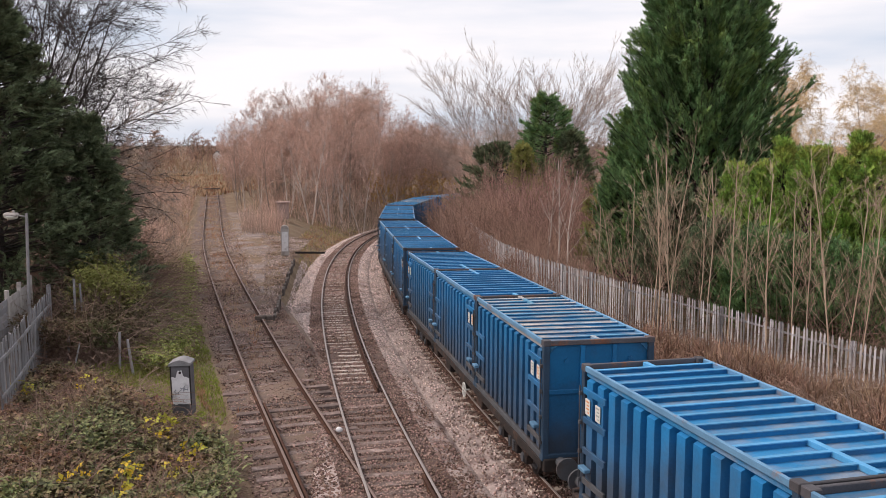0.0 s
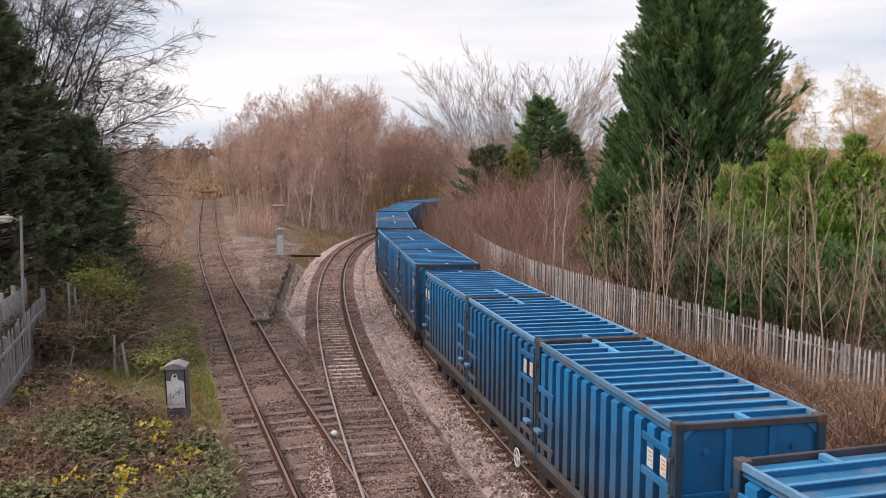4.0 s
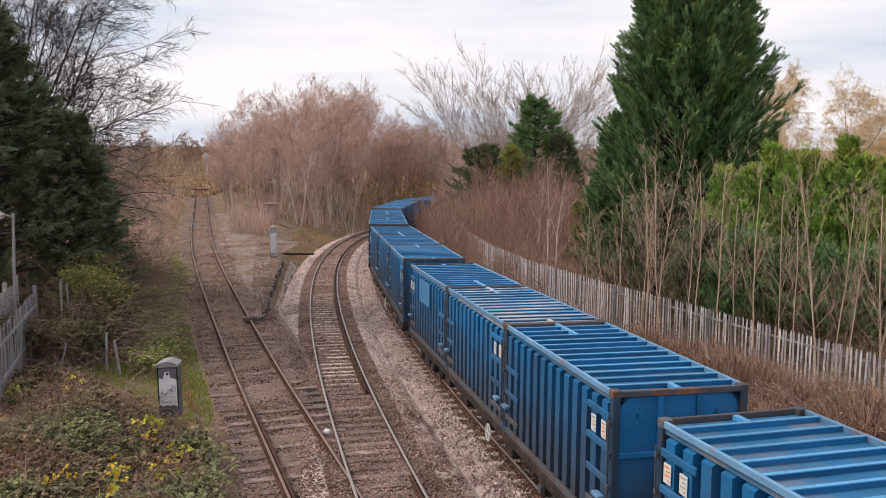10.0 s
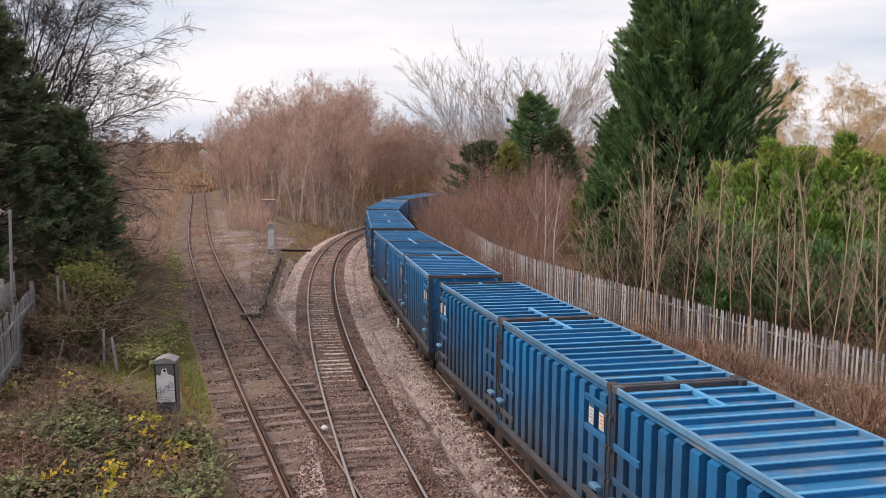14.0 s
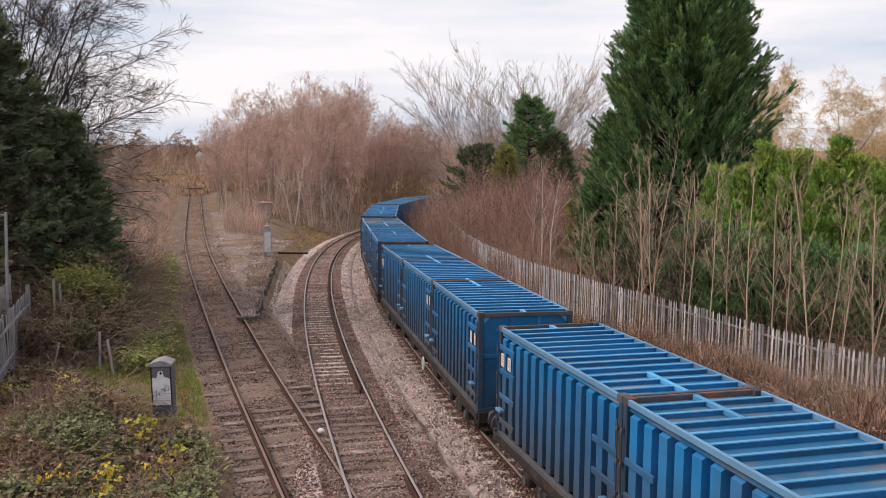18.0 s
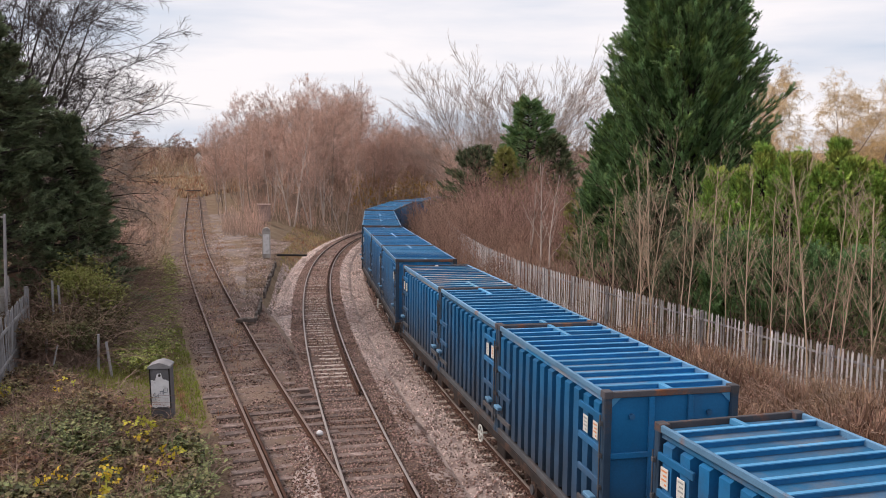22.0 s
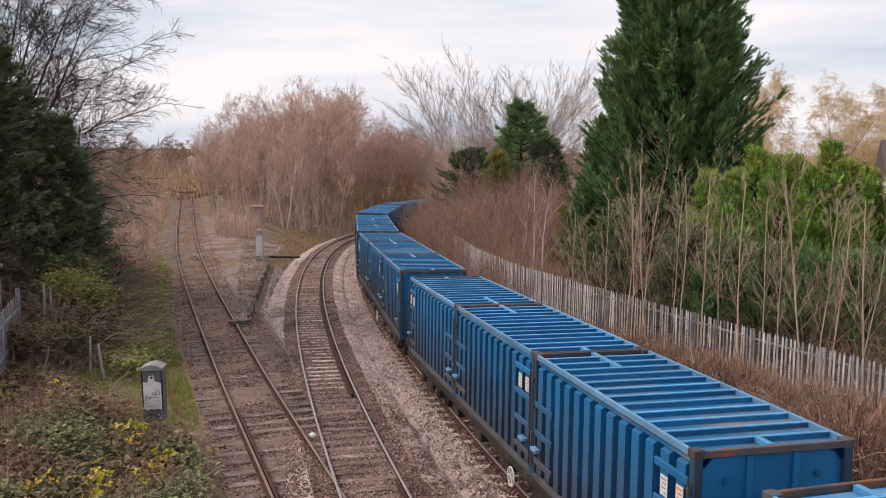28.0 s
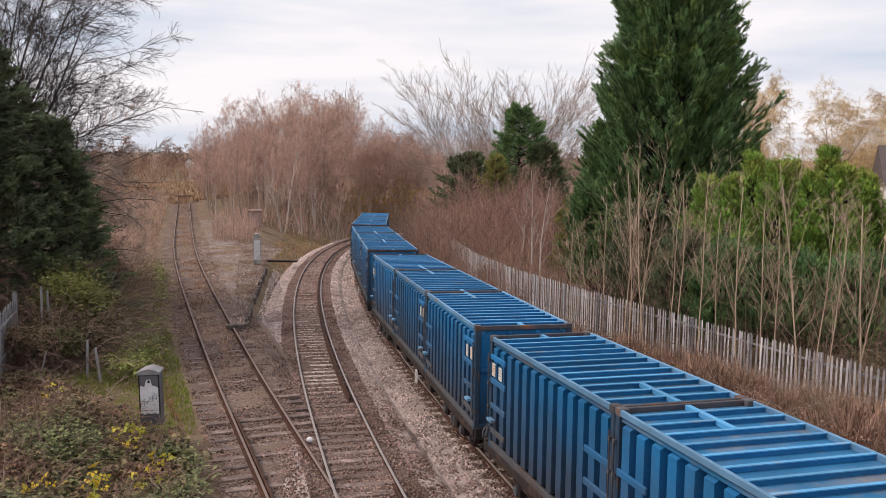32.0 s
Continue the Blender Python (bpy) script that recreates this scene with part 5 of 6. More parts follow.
def thicket(name, xy, h0, h1, seed, material, label, r=0.014, twigs=7, lean=0.18, ratio=0.3, fine=0):
    """Close-set thin upright stems with short side twigs."""
    rng = np.random.default_rng(seed)
    p = on_ground(xy)
    k = 0.65 + 0.5 * (hump(xy, seed, 0.25) + 0.5)
    H = rng.uniform(h0, h1, len(p)) * k
    d = np.concatenate([rng.normal(size=(len(p), 2)) * lean, np.ones((len(p), 1))], 1)
    P = grow(rng, p, d, H, 6, 0.15, 0.08)
    S, t, _ = shoots(rng, P, twigs, 0.2, 0.97, 42, ratio, 3, 0.25, 0.1)
    parts = [tubes(P, taper(P, r, r * 0.4), 3), tubes(S, taper(S, r * 0.5, r * 0.28), 3)]
    if fine:
        Q, _, _ = shoots(rng, S, fine, 0.2, 0.9, 45, 0.5, 2, 0.1, 0.1)
        parts.append(tubes(Q, taper(Q, r * 0.32, r * 0.2), 3))
    V, F = join(parts)
    return stuff(name, V, F, material, label, "scrub")


def bramble(name, xy, height, seed, label, leaf_mat, canes=1.0, leaves=1.0, leaf=0.085, mound=0.6):
    """Arching canes over a mound, with leaves set along and above them."""
    rng = np.random.default_rng(seed)
    p = on_ground(xy)
    top = height * (0.55 + mound * (hump(xy, seed, 0.4) + 0.3))
    top = np.maximum(top, 0.15)
    n = int(len(p) * canes)
    c = rng.integers(0, len(p), n)
    d = np.concatenate([rng.normal(size=(n, 2)), np.full((n, 1), 1.3)], 1)
    C = grow(rng, p[c] - np.array([0, 0, 0.05]), d, np.maximum(top[c] * 1.7, 0.5) * rng.uniform(0.7, 1.4, n), 5, -1.7, 0.12)
    S, _, _ = shoots(rng, C, 2, 0.2, 0.95, 50, 0.4, 3, 0.0, 0.1)
    V, F = join([tubes(C, taper(C, 0.009, 0.005), 3), tubes(S, taper(S, 0.006, 0.003), 3)])
    stuff(name + "_canes", V, F, M_CANE, "tangled brown bramble canes", "bramble")
    m = int(len(p) * leaves)
    k = rng.integers(0, len(p), m)
    q = p[k] + np.concatenate([rng.normal(size=(m, 2)) * 0.3, (top[k] * rng.uniform(0.25, 1.05, m) ** 0.6)[:, None]], 1)
    Z = unit(np.concatenate([rng.normal(size=(m, 2)) * 0.5, np.ones((m, 1))], 1))
    V, F = scatter(rng, [leaf3(rng)], q, rng.normal(size=(m, 3)) * np.array([1, 1, 0.35]), Z, leaf * rng.uniform(0.6, 1.4, m))
    stuff(name, V, F, leaf_mat, label, "bramble")


def grass(name, xy, h0, h1, seed, material, label, lean=0.5, w=0.03, blades=7):
    rng = np.random.default_rng(seed)
    p = on_ground(xy)
    a = rng.uniform(0, 2 * np.pi, len(p))
    X = np.stack([np.cos(a), np.sin(a), 0 * a], 1)
    Z = np.tile(np.array([0, 0, 1.0]), (len(p), 1)) + rng.normal(size=p.shape) * 0.12
    temps = [tuft(random.Random(seed + k), blades, lean, w) for k in range(5)]
    V, F = scatter(rng, temps, p - np.array([0, 0, 0.02]), X, Z, rng.uniform(h0, h1, len(p)) * (0.75 + 0.5 * (hump(xy, seed, 0.5) + 0.4)))
    return stuff(name, V, F, material, label, "grass")


def at(px, depth):
    """Plan place at a depth, by how far across the view it stands at the start."""
    return ((px - 784) / 1500.0 * depth, depth)


def build_plants():
    # right: the great cypress and the hedge of younger ones
    conifer("cypress_tree", at(1234, 46), 22.0, 5.7, M_LEY, "tall dense dark green cypress behind the fence", 3, 900, 50, 0.58, 0.02, 0.58, rise=0.85, plume=0.6, rag=0.045)
    conifer("cypress_bush", at(1195, 39.5), 5.2, 2.4, M_YEW, "dark green cypress bush before the tall cypress", 15, 170, 30, 0.5, 0.0, 0.5, rise=0.8)
    conifer("cypress_tree", at(1120, 47), 9.5, 2.6, M_LEY, "dark green cypress beside the taller one", 5, 260, 32, 0.52, 0.02, 0.6, rise=0.8)
    for k, (px, d, h, r, m) in enumerate(((1300, 37.5, 6.6, 2.4, 0), (1385, 38, 7.7, 2.9, 0), (1455, 38, 7.3, 2.8, 1), (1520, 37, 7.9, 2.9, 1), (1590, 36, 7.0, 2.7, 0), (1345, 34.5, 6.8, 2.3, 0), (1430, 35, 7.2, 2.4, 0), (1545, 34, 7.0, 2.4, 1), (1670, 36, 6.0, 2.6, 0), (1488, 34, 6.8, 2.2, 1))):
        conifer("young_cypress", at(px, d), h, r, M_LEY_LIGHT, "bright green feathery young cypress in a hedge", 20 + k, 150, 54, 0.36, 0.0, 0.9, rise=1.1, plume=0.62, rag=0.12)
    # bushes in darker foliage, added to give the hedge its shaded lower part
    for k, (px, d, h, r) in enumerate(((1265, 34.5, 4.2, 1.8), (1345, 32.5, 4.0, 1.9), (1420, 31.5, 3.8, 1.9), (1495, 30.5, 3.6, 1.9), (1570, 29.5, 3.6, 1.9), (1650, 29, 3.8, 2.0))):
        conifer("cypress_bush", at(px, d), h, r, M_LEY if k else M_YEW, "dark green cypress bush added as shade low in the hedge", 50 + k, 130, 28, 0.5, 0.0, 0.5, rise=0.9)
    # left: dark evergreen by the lamp
    conifer("yew_tree", at(-8, 33), 14.6, 5.2, M_YEW, "big dark evergreen tree beside the lamp", 7, 430, 54, 0.5, 0.02, 0.98, rise=0.2, droop=0.35, plume=0.42, rag=0.12)
    conifer("yew_tree", at(155, 34.5), 8.6, 3.3, M_YEW, "dark evergreen beside the larger one", 9, 170, 46, 0.48, 0.0, 0.8, rise=0.1, droop=0.35, plume=0.4, rag=0.15)
    # left: spreading bare tree
    bare_tree("bare_tree", at(-15, 43), 18.0, 31, "leafless spreading tree with dark branches", M_DARKBARK, M_DARKBARK, 8, 0.02, 0.22, (21, 46, 0.44, 0.05), (13, 42, 0.38, -0.05), (12, 44, 0.44, -0.12), None, 0.017, 0.0078, 0.05, 0.42,
              tdir=[(0.1, 0.1, 1.0), (0.28, 0, 0.98), (0.42, -0.1, 0.88), (0.44, 0.1, 0.76), (0.34, 0, 0.6), (-0.3, 0.2, 0.8), (0.42, -0.05, 0.64), (0.18, 0.0, 1.05)])
    bare_tree("bare_tree", at(196, 40), 9.0, 33, "leafless brown tree with low drooping branches", M_DARKBARK, M_BARK, 1, 0.02, 0.15, (26, 80, 0.64, -0.1), (12, 42, 0.38, -0.1), (10, 42, 0.42, 0), None, 0.016, 0.010, 0.09)
    # far copse of birches and alders: a dome of fine crowns
    rng = random.Random(12)
    temps = []
    for k in range(6):
        pale = k in (0, 3)
        temps.append(bare_tree("birch_tree", (-11.5 - 2 * k, 96 + 3 * k), 13.5, 40 + k, "leafless birch with a pale stem and fine reddish twigs" if pale else "leafless alder with fine reddish brown twigs", M_BIRCH if pale else M_BARK,
                               M_TWIG_RED if k != 4 else M_TWIG_TAN, (1, 3, 2, 2, 1, 4)[k], 0.08, 0.22, (20, 38, 0.36, 0.3), (9, 42, 0.42, 0.15), (9, 46, 0.55, -0.15), None, 0.0085, 0.0078, 0.08, 0.17))
    tall = [max(v.co.z for o in t.children for v in o.data.vertices) for t in temps]
    for i in range(84):
        d = rng.uniform(91, 136)
        px = rng.uniform(408, 860)
        x = (px - 784) / 1500 * d
        dm, _, sm = nearest(NP_MAIN, x, d)
        if sm > -4.5 and dm < 6.5 or (sm > 0 and dm < 8):
            continue
        rise = float(np.interp(px, [395, 440, 520, 560, 610, 650, 690, 740, 860], [0.02, 0.04, 0.06, 0.07, 0.095, 0.085, 0.055, 0.03, 0.028]))
        z = gz1(x, d)
        k = rng.randrange(6)
        hgt = (EYE[2] + rise * d - z) / tall[k] * rng.uniform(0.72, 1.0)
        o = copy_thing(temps[k], pose(x, d, z - 0.15, 0, 0, rng.uniform(0, 360)))
        o.scale = (hgt, hgt, hgt)
        o["group"] = "trees of the copse"
    # lower trees behind the bend
    for i in range(22):
        d = rng.uniform(124, 152)
        px = rng.uniform(690, 900)
        x = (px - 784) / 1500 * d
        dm, _, sm = nearest(NP_LOAD, x, d)
        if dm < 9:
            continue
        k = rng.choice((2, 4, 5))
        hgt = (EYE[2] + rng.uniform(0.02, 0.036) * d - gz1(x, d)) / tall[k]
        o = copy_thing(temps[k], pose(x, d, gz1(x, d) - 0.15, 0, 0, rng.uniform(0, 360)))
        o.scale = (hgt * 1.2, hgt * 1.2, hgt)
        o["group"] = "trees of the copse"
    # white-stemmed birches along its near edge
    for i, (px, d, h) in enumerate(((548, 89, 12.0), (585, 91, 10.5), (640, 93, 8.5))):
        bare_tree("birch_tree", at(px, d), h, 260 + i, "forked birch with a white stem before the copse", M_BIRCH, M_TWIG_RED, 2, 0.1, 0.25, (12, 40, 0.42, 0.3), (7, 42, 0.42, 0.1), (7, 44, 0.5, -0.1), None, 0.011, 0.0085, 0.08, 0.25)["group"] = "trees of the copse"
    # willows over the bend
    for k, (px, d, h) in enumerate(((908, 114, 22.5), (972, 118, 18.5))):
        bare_tree("willow_tree", at(px, d), h, 60 + k, "tall leafless willow with many ascending stems", M_BARK, M_TWIG_GREY, 18, 0.05, 0.12, (13, 26, 0.5, 0.1), (9, 26, 0.36, 0.1), (6, 30, 0.42, 0.05), None, 0.009, 0.0095, 0.045, 0.62)
    # evergreens in front of them
    conifer("evergreen_tree", at(965, 88), 13.8, 5.6, M_LEY, "ragged dark evergreen tree behind the scrub", 71, 210, 34, 0.7, 0.05, 0.62, rise=0.2, plume=0.55, rag=0.2)
    conifer("evergreen_bush", at(880, 84), 8.6, 5.0, M_YEW, "rounded dark evergreen bush behind scrub", 73, 170, 30, 0.65, 0.0, 0.45, rise=0.3, plume=0.55, rag=0.15)
    conifer("evergreen_bush", at(1012, 86), 10.0, 3.6, M_YEW, "dark evergreen bush behind leafless scrub", 74, 130, 30, 0.65, 0.0, 0.6, rise=0.3, plume=0.55, rag=0.18)
    conifer("olive_bush", at(925, 80), 8.6, 2.6, M_OLIVE, "yellow-green bush among bare stems", 75, 100, 26, 0.6, 0.1, 0.6, droop=0.5, plume=0.55, rag=0.2)
    conifer("olive_bush", at(1058, 50), 5.2, 1.3, M_OLIVE, "yellowish evergreen beside the great cypress", 76, 60, 20, 0.5, 0.1, 0.6, droop=0.3)
    # yellow weeping willow beyond the hedge
    bare_tree("weeping_willow", at(1428, 74), 16.6, 81, "weeping willow with yellow hanging twigs", M_BARK, M_TWIG_YEL, 5, 0.05, 0.3, (20, 52, 0.42, 0.3), (14, 50, 0.36, -0.3), (22, 55, 0.75, -1.8), None, 0.012, 0.0085, 0.09, 0.6)
    bare_tree("weeping_willow", at(1535, 78), 14.8, 82, "weeping willow with yellow hanging twigs", M_BARK, M_TWIG_YEL, 3, 0.05, 0.3, (20, 52, 0.42, 0.3), (14, 50, 0.36, -0.3), (22, 55, 0.75, -1.8), None, 0.012, 0.0085, 0.09, 0.6)
    # saplings along the palisade
    for k, (px, d, h) in enumerate(((1160, 30.5, 6.8), (1172, 29.5, 7.6), (1190, 30.5, 7.9), (1203, 29.3, 7.7), (1240, 30, 6.8), (1258, 29, 7.2), (1298, 27.4, 7.3), (1330, 30, 6.0), (1376, 25.8, 7.0), (1415, 27, 6.4), (1440, 26.5, 6.0), (1488, 22.8, 7.2), (1515, 25, 6.6), (1545, 24, 6.0), (1120, 33, 6.2), (1095, 34.5, 5.5), (1065, 36, 5.5), (1590, 24, 6.8), (1610, 22.5, 6.5))):
        bare_tree("sapling", at(px, d), h, 100 + k, "slender leafless sapling with a pale stem by the fence", M_STEM, M_STEM, 1, 0.03, 0.3, (15, 30, 0.32, 0.5), (4, 34, 0.4, 0.2), (3, 34, 0.5, 0.1), None, 0.0036, 0.004, 0.05, split=True)["group"] = "saplings along the fence"
    for k, (px, d, h) in enumerate(((985, 43, 7.6), (1003, 42, 7.0), (968, 46, 6.6))):
        bare_tree("young_birch", at(px, d), h, 130 + k, "slender young birch with a white stem", M_BIRCH, M_TWIG_BROWN, 1, 0.06, 0.35, (12, 36, 0.3, 0.4), (4, 36, 0.4, 0.1), (4, 36, 0.5, 0), None, 0.0085, 0.006, 0.05, split=True)["group"] = "young birches"


def build_scrub():
    R = np.random.default_rng
    # right of the train
    a = line_points(R(1), 1200, 38, 74, 3.4, 8.5)
    thicket("tan_thicket", a, 2.6, 5.2, 1, M_TWIG_TAN, "dense brown leafless scrub beside the line", 0.015, 9, 0.22, 0.34, 2)
    a = line_points(R(2), 1300, 74, 118, 3.6, 13)
    thicket("tan_thicket", a, 3.2, 6.2, 2, M_TWIG_TAN, "dense brown leafless scrub on the bend", 0.022, 9, 0.25, 0.34, 1)
    a = line_points(R(12), 700, 48, 84, 7, 16)
    thicket("red_thicket", a, 4.5, 7.2, 12, M_TWIG_BROWN, "tall reddish leafless scrub", 0.017, 9, 0.2, 0.32, 1)
    # between fence and hedge
    a = area_points(R(3), 320, [(8.5, 31.5), (14.5, 21.0), (21, 24), (17.5, 33.5), (10, 38), (6, 40)])
    thicket("sapling_thicket", a, 2.2, 5.2, 3, M_TWIG_BROWN, "thin brown saplings and scrub behind the fence", 0.0075, 8, 0.2)
    # dead growth before the fence
    a = area_points(R(4), 9500, [(4.2, 20), (13, 15.5), (13.2, 18), (11.4, 22.3), (9.2, 27.7), (6.6, 33.4), (3.2, 40), (1.6, 36), (2.6, 30)])
    grass("russet_growth", a, 0.7, 1.45, 4, M_RUSSET, "russet dead bracken and long grass by the fence", 0.8, 0.02, 6)
    bramble("fence_bramble", a[:2000], 1.5, 14, "russet bramble leaves before the fence", M_RUSSET, 2.0, 4.0, 0.055)
    # dark-leaved growth added so the shade behind the pales is in its colour
    a = area_points(R(45), 1500, [(8.3, 32.5), (13.9, 21.4), (18.5, 23), (15, 32), (10, 37), (6.5, 39)])
    bramble("ivy_tangle", a, 1.5, 45, "dark leafy tangle standing in for shade behind the fence", M_BRAMBLE_DK, 0.8, 14.0, 0.07)
    a = line_points(R(5), 1600, 36, 62, 2.6, 5.5)
    grass("russet_growth", a, 0.4, 0.9, 5, M_RUSSET, "russet dead growth beside the ballast", 0.8, 0.025, 6)
    # left foreground brambles
    a = area_points(R(6), 3600, [(-13.5, 17.5), (-4.9, 15.2), (-4.9, 18.0), (-5.8, 20.8), (-8.6, 22.2), (-10.8, 25.5), (-12.6, 26.2), (-11.6, 21.5)])
    bramble("bramble", a, 0.95, 6, "bramble patch with green and browning leaves", M_BRAMBLE, 2.2, 6.0, 0.13)
    pts = np.array([(-6.85, 20.2), (-6.7, 20.0), (-6.95, 20.4), (-5.75, 18.5), (-5.85, 18.1), (-5.9, 17.8), (-6.6, 17.4), (-6.75, 17.3), (-6.4, 16.2), (-11.9, 23.2), (-11.7, 23.2), (-10.3, 23.6), (-7.6, 16.9), (-8.8, 19.8)])
    rng = R(8)
    q = np.repeat(pts, 8, 0) + rng.normal(size=(len(pts) * 8, 2)) * 0.17
    g = on_ground(q)
    g[:, 2] += rng.uniform(0.55, 1.05, len(g))
    V, F = scatter(rng, [leaf3(rng)], g, rng.normal(size=g.shape), unit(rng.normal(size=g.shape) * 0.5 + np.array([0, -0.3, 1.0])), 0.15 * rng.uniform(0.5, 1.4, len(g)))
    stuff("yellow_leaves", V, F, M_YLEAF, "bright yellow leaves on the brambles", "leaves")
    # left middle: dark bramble bank, scrub
    a = area_points(R(9), 2600, [(-14, 27.5), (-11.3, 27.6), (-10.9, 30), (-12.9, 36), (-15.2, 44), (-19.5, 46), (-15.8, 33)])
    bramble("bramble_bank", a, 2.5, 9, "dark bramble bank with brown canes", M_BRAMBLE_DK, 1.6, 13.0, 0.11)
    thicket("bank_scrub", a[:420], 1.2, 2.6, 10, M_CANE, "thin bare stems in the brambles", 0.009, 6, 0.4)
    a = area_points(R(10), 420, [(-13.8, 31.0), (-11.7, 31.0), (-12.0, 33.2), (-14.2, 33.4)])
    bramble("green_bush", a, 3.1, 11, "yellow-green bush on the bank", M_OLIVE, 0.6, 16.0, 0.09)
    a = area_points(R(51), 1100, [(-9.7, 27.2), (-8.9, 28.2), (-11.3, 37), (-14.3, 48), (-16.4, 54), (-16.0, 46), (-13.2, 37), (-11.2, 30)])
    bramble("verge_bramble", a, 0.7, 51, "low green and browning brambles beside the siding", M_WEED, 0.7, 11.0, 0.1)
    a = area_points(R(52), 5000, [(-10.8, 27.0), (-8.9, 28.2), (-11.3, 37), (-14.0, 47), (-15.2, 47), (-13.0, 37), (-11.6, 31)])
    grass("verge_grass", a, 0.12, 0.3, 52, M_GRASS, "rough green grass between the brambles and siding", 0.6, 0.05, 5)
    a = area_points(R(53), 500, [(-14.8, 37), (-12.6, 34), (-11.6, 33), (-13.4, 40), (-15.5, 45)])
    bramble("bank_top_bramble", a, 1.5, 53, "green bramble leaves on the bank", M_WEED, 0.8, 12.0, 0.11)
    a = area_points(R(11), 900, [(-15.5, 44), (-14.8, 47), (-20, 62), (-27, 78), (-40, 80), (-26, 50)])
    thicket("red_scrub", a, 1.4, 3.2, 11, M_TWIG_RED, "low reddish scrub beside the siding", 0.014, 8, 0.35)
    a = area_points(R(21), 800, [(-26, 74), (-38, 118), (-70, 130), (-60, 80), (-34, 66)])
    thicket("tan_scrub", a, 2.5, 6.0, 21, M_TWIG_TAN, "brown leafless scrub along the siding", 0.02, 8, 0.3)
    a = area_points(R(22), 1700, [(-13.6, 44), (-17, 55), (-20, 65), (-22.6, 75), (-26, 87), (-31.5, 107), (-37, 126), (-46, 126), (-34, 88), (-24, 64), (-18, 48)])
    thicket("siding_scrub", a, 0.9, 2.3, 22, M_TWIG_RED, "low reddish brown scrub along the siding", 0.014, 8, 0.4)
    grass("siding_scrub_grass", a, 0.4, 0.9, 23, M_DRY, "dry grass in the scrub along the siding", 0.8, 0.04)
    # between the lines
    a = area_points(R(13), 620, [(-17.0, 71), (-15.6, 69), (-13.2, 70.5), (-13.9, 75), (-16.2, 76), (-18.8, 79)])
    thicket("reed_stems", a, 0.7, 2.5, 13, M_TWIG_RED, "pale dead stems in a clump", 0.014, 3, 0.12)
    a = area_points(R(15), 1100, [(-18.5, 88), (-9.5, 89), (-5, 100), (-10, 118), (-27, 120), (-23, 104)])
    thicket("copse_floor", a, 0.9, 2.6, 15, M_TWIG_RED, "reddish undergrowth in the copse", 0.016, 7, 0.3)
    a = area_points(R(16), 900, [(-8, 100), (6, 122), (24, 150), (-20, 160), (-34, 130)])
    thicket("copse_scrub", a, 3.0, 7.5, 16, M_TWIG_TAN, "tan scrub behind the bend", 0.024, 9, 0.3)
    # a few golden leaves that still hang in the copse
    g = np.concatenate([on_ground(area_points(R(17), 2600, [(-9, 102), (2, 116), (6, 126), (-10, 122)]))])
    rng = R(18)
    g[:, 2] += rng.uniform(1.5, 6.0, len(g))
    V, F = scatter(rng, [leaf3(rng)], g, rng.normal(size=g.shape), rng.normal(size=g.shape), 0.2 * rng.uniform(0.6, 1.3, len(g)))
    stuff("golden_leaves", V, F, M_GOLD, "last golden leaves in the copse", "leaves")
    a = area_points(R(29), 70, [(-7.7, 21.7), (-6.4, 21.7), (-6.3, 22.2), (-7.8, 22.2)])
    bramble("box_bramble", a, 0.5, 29, "bramble leaves before the cabinet", M_BRAMBLE, 1.5, 8.0, 0.09)
    # grass
    a = area_points(R(30), 13000, [(-12.2, 27.0), (-10.8, 25.0), (-8.4, 22.3), (-6.1, 21.6), (-6.3, 24), (-8.2, 29.5), (-11.2, 38), (-12.8, 38), (-11.3, 31)])
    grass("green_grass", a, 0.07, 0.17, 30, M_GRASS, "short green grass beside the siding", 0.6, 0.045, 5)
    a = area_points(R(31), 1500, [(-6.0, 22), (-6.9, 24.5), (-9, 30), (-12.5, 40), (-16.5, 54), (-17.4, 54), (-13.2, 40), (-9.6, 30)])
    grass("dry_grass", a, 0.1, 0.28, 31, M_DRY, "dry straw grass beside the rusty rail", 0.6, 0.025)
    a = np.array([p[:2] for p in NP_SID])[30:]
    b = np.repeat(a, 14, 0) + R(32).normal(size=(len(a) * 14, 2)) * 0.55
    grass("siding_weeds", b, 0.1, 0.32, 32, M_DRY, "brown weeds growing between the siding rails", 0.7, 0.03)
    a = area_points(R(33), 2600, [(-7.6, 38), (-9.9, 55), (-10.5, 68), (-22, 84), (-17.4, 62), (-12.5, 48)])
    grass("gravel_weeds", a, 0.06, 0.25, 33, M_DRY, "sparse dry weeds on old gravel", 0.7, 0.03)
    a = area_points(R(34), 1500, [(-9.8, 58), (-9.2, 72), (-8.3, 84), (-4.8, 97), (-14, 92), (-12.5, 70)])
    grass("bank_grass", a, 0.12, 0.3, 34, M_BANK, "yellow-green grass bank inside the curve", 0.6, 0.05)
    grass("bank_grass", a[:1400] + 0.2, 0.15, 0.4, 35, M_DRY, "dry grass on the bank inside the curve", 0.6, 0.04)
    a = area_points(R(36), 2600, [(-34, 118), (-30, 135), (-34, 190), (-75, 200), (-60, 130)])
    grass("field_grass", a, 0.5, 1.0, 36, M_DRY, "straw-coloured rough grass beyond the siding", 0.6, 0.12)
    # far woods that close the view
    a = area_points(R(40), 1500, [(-130, 190), (-40, 205), (-10, 190), (30, 170), (120, 150), (190, 170), (200, 260), (-170, 290)])
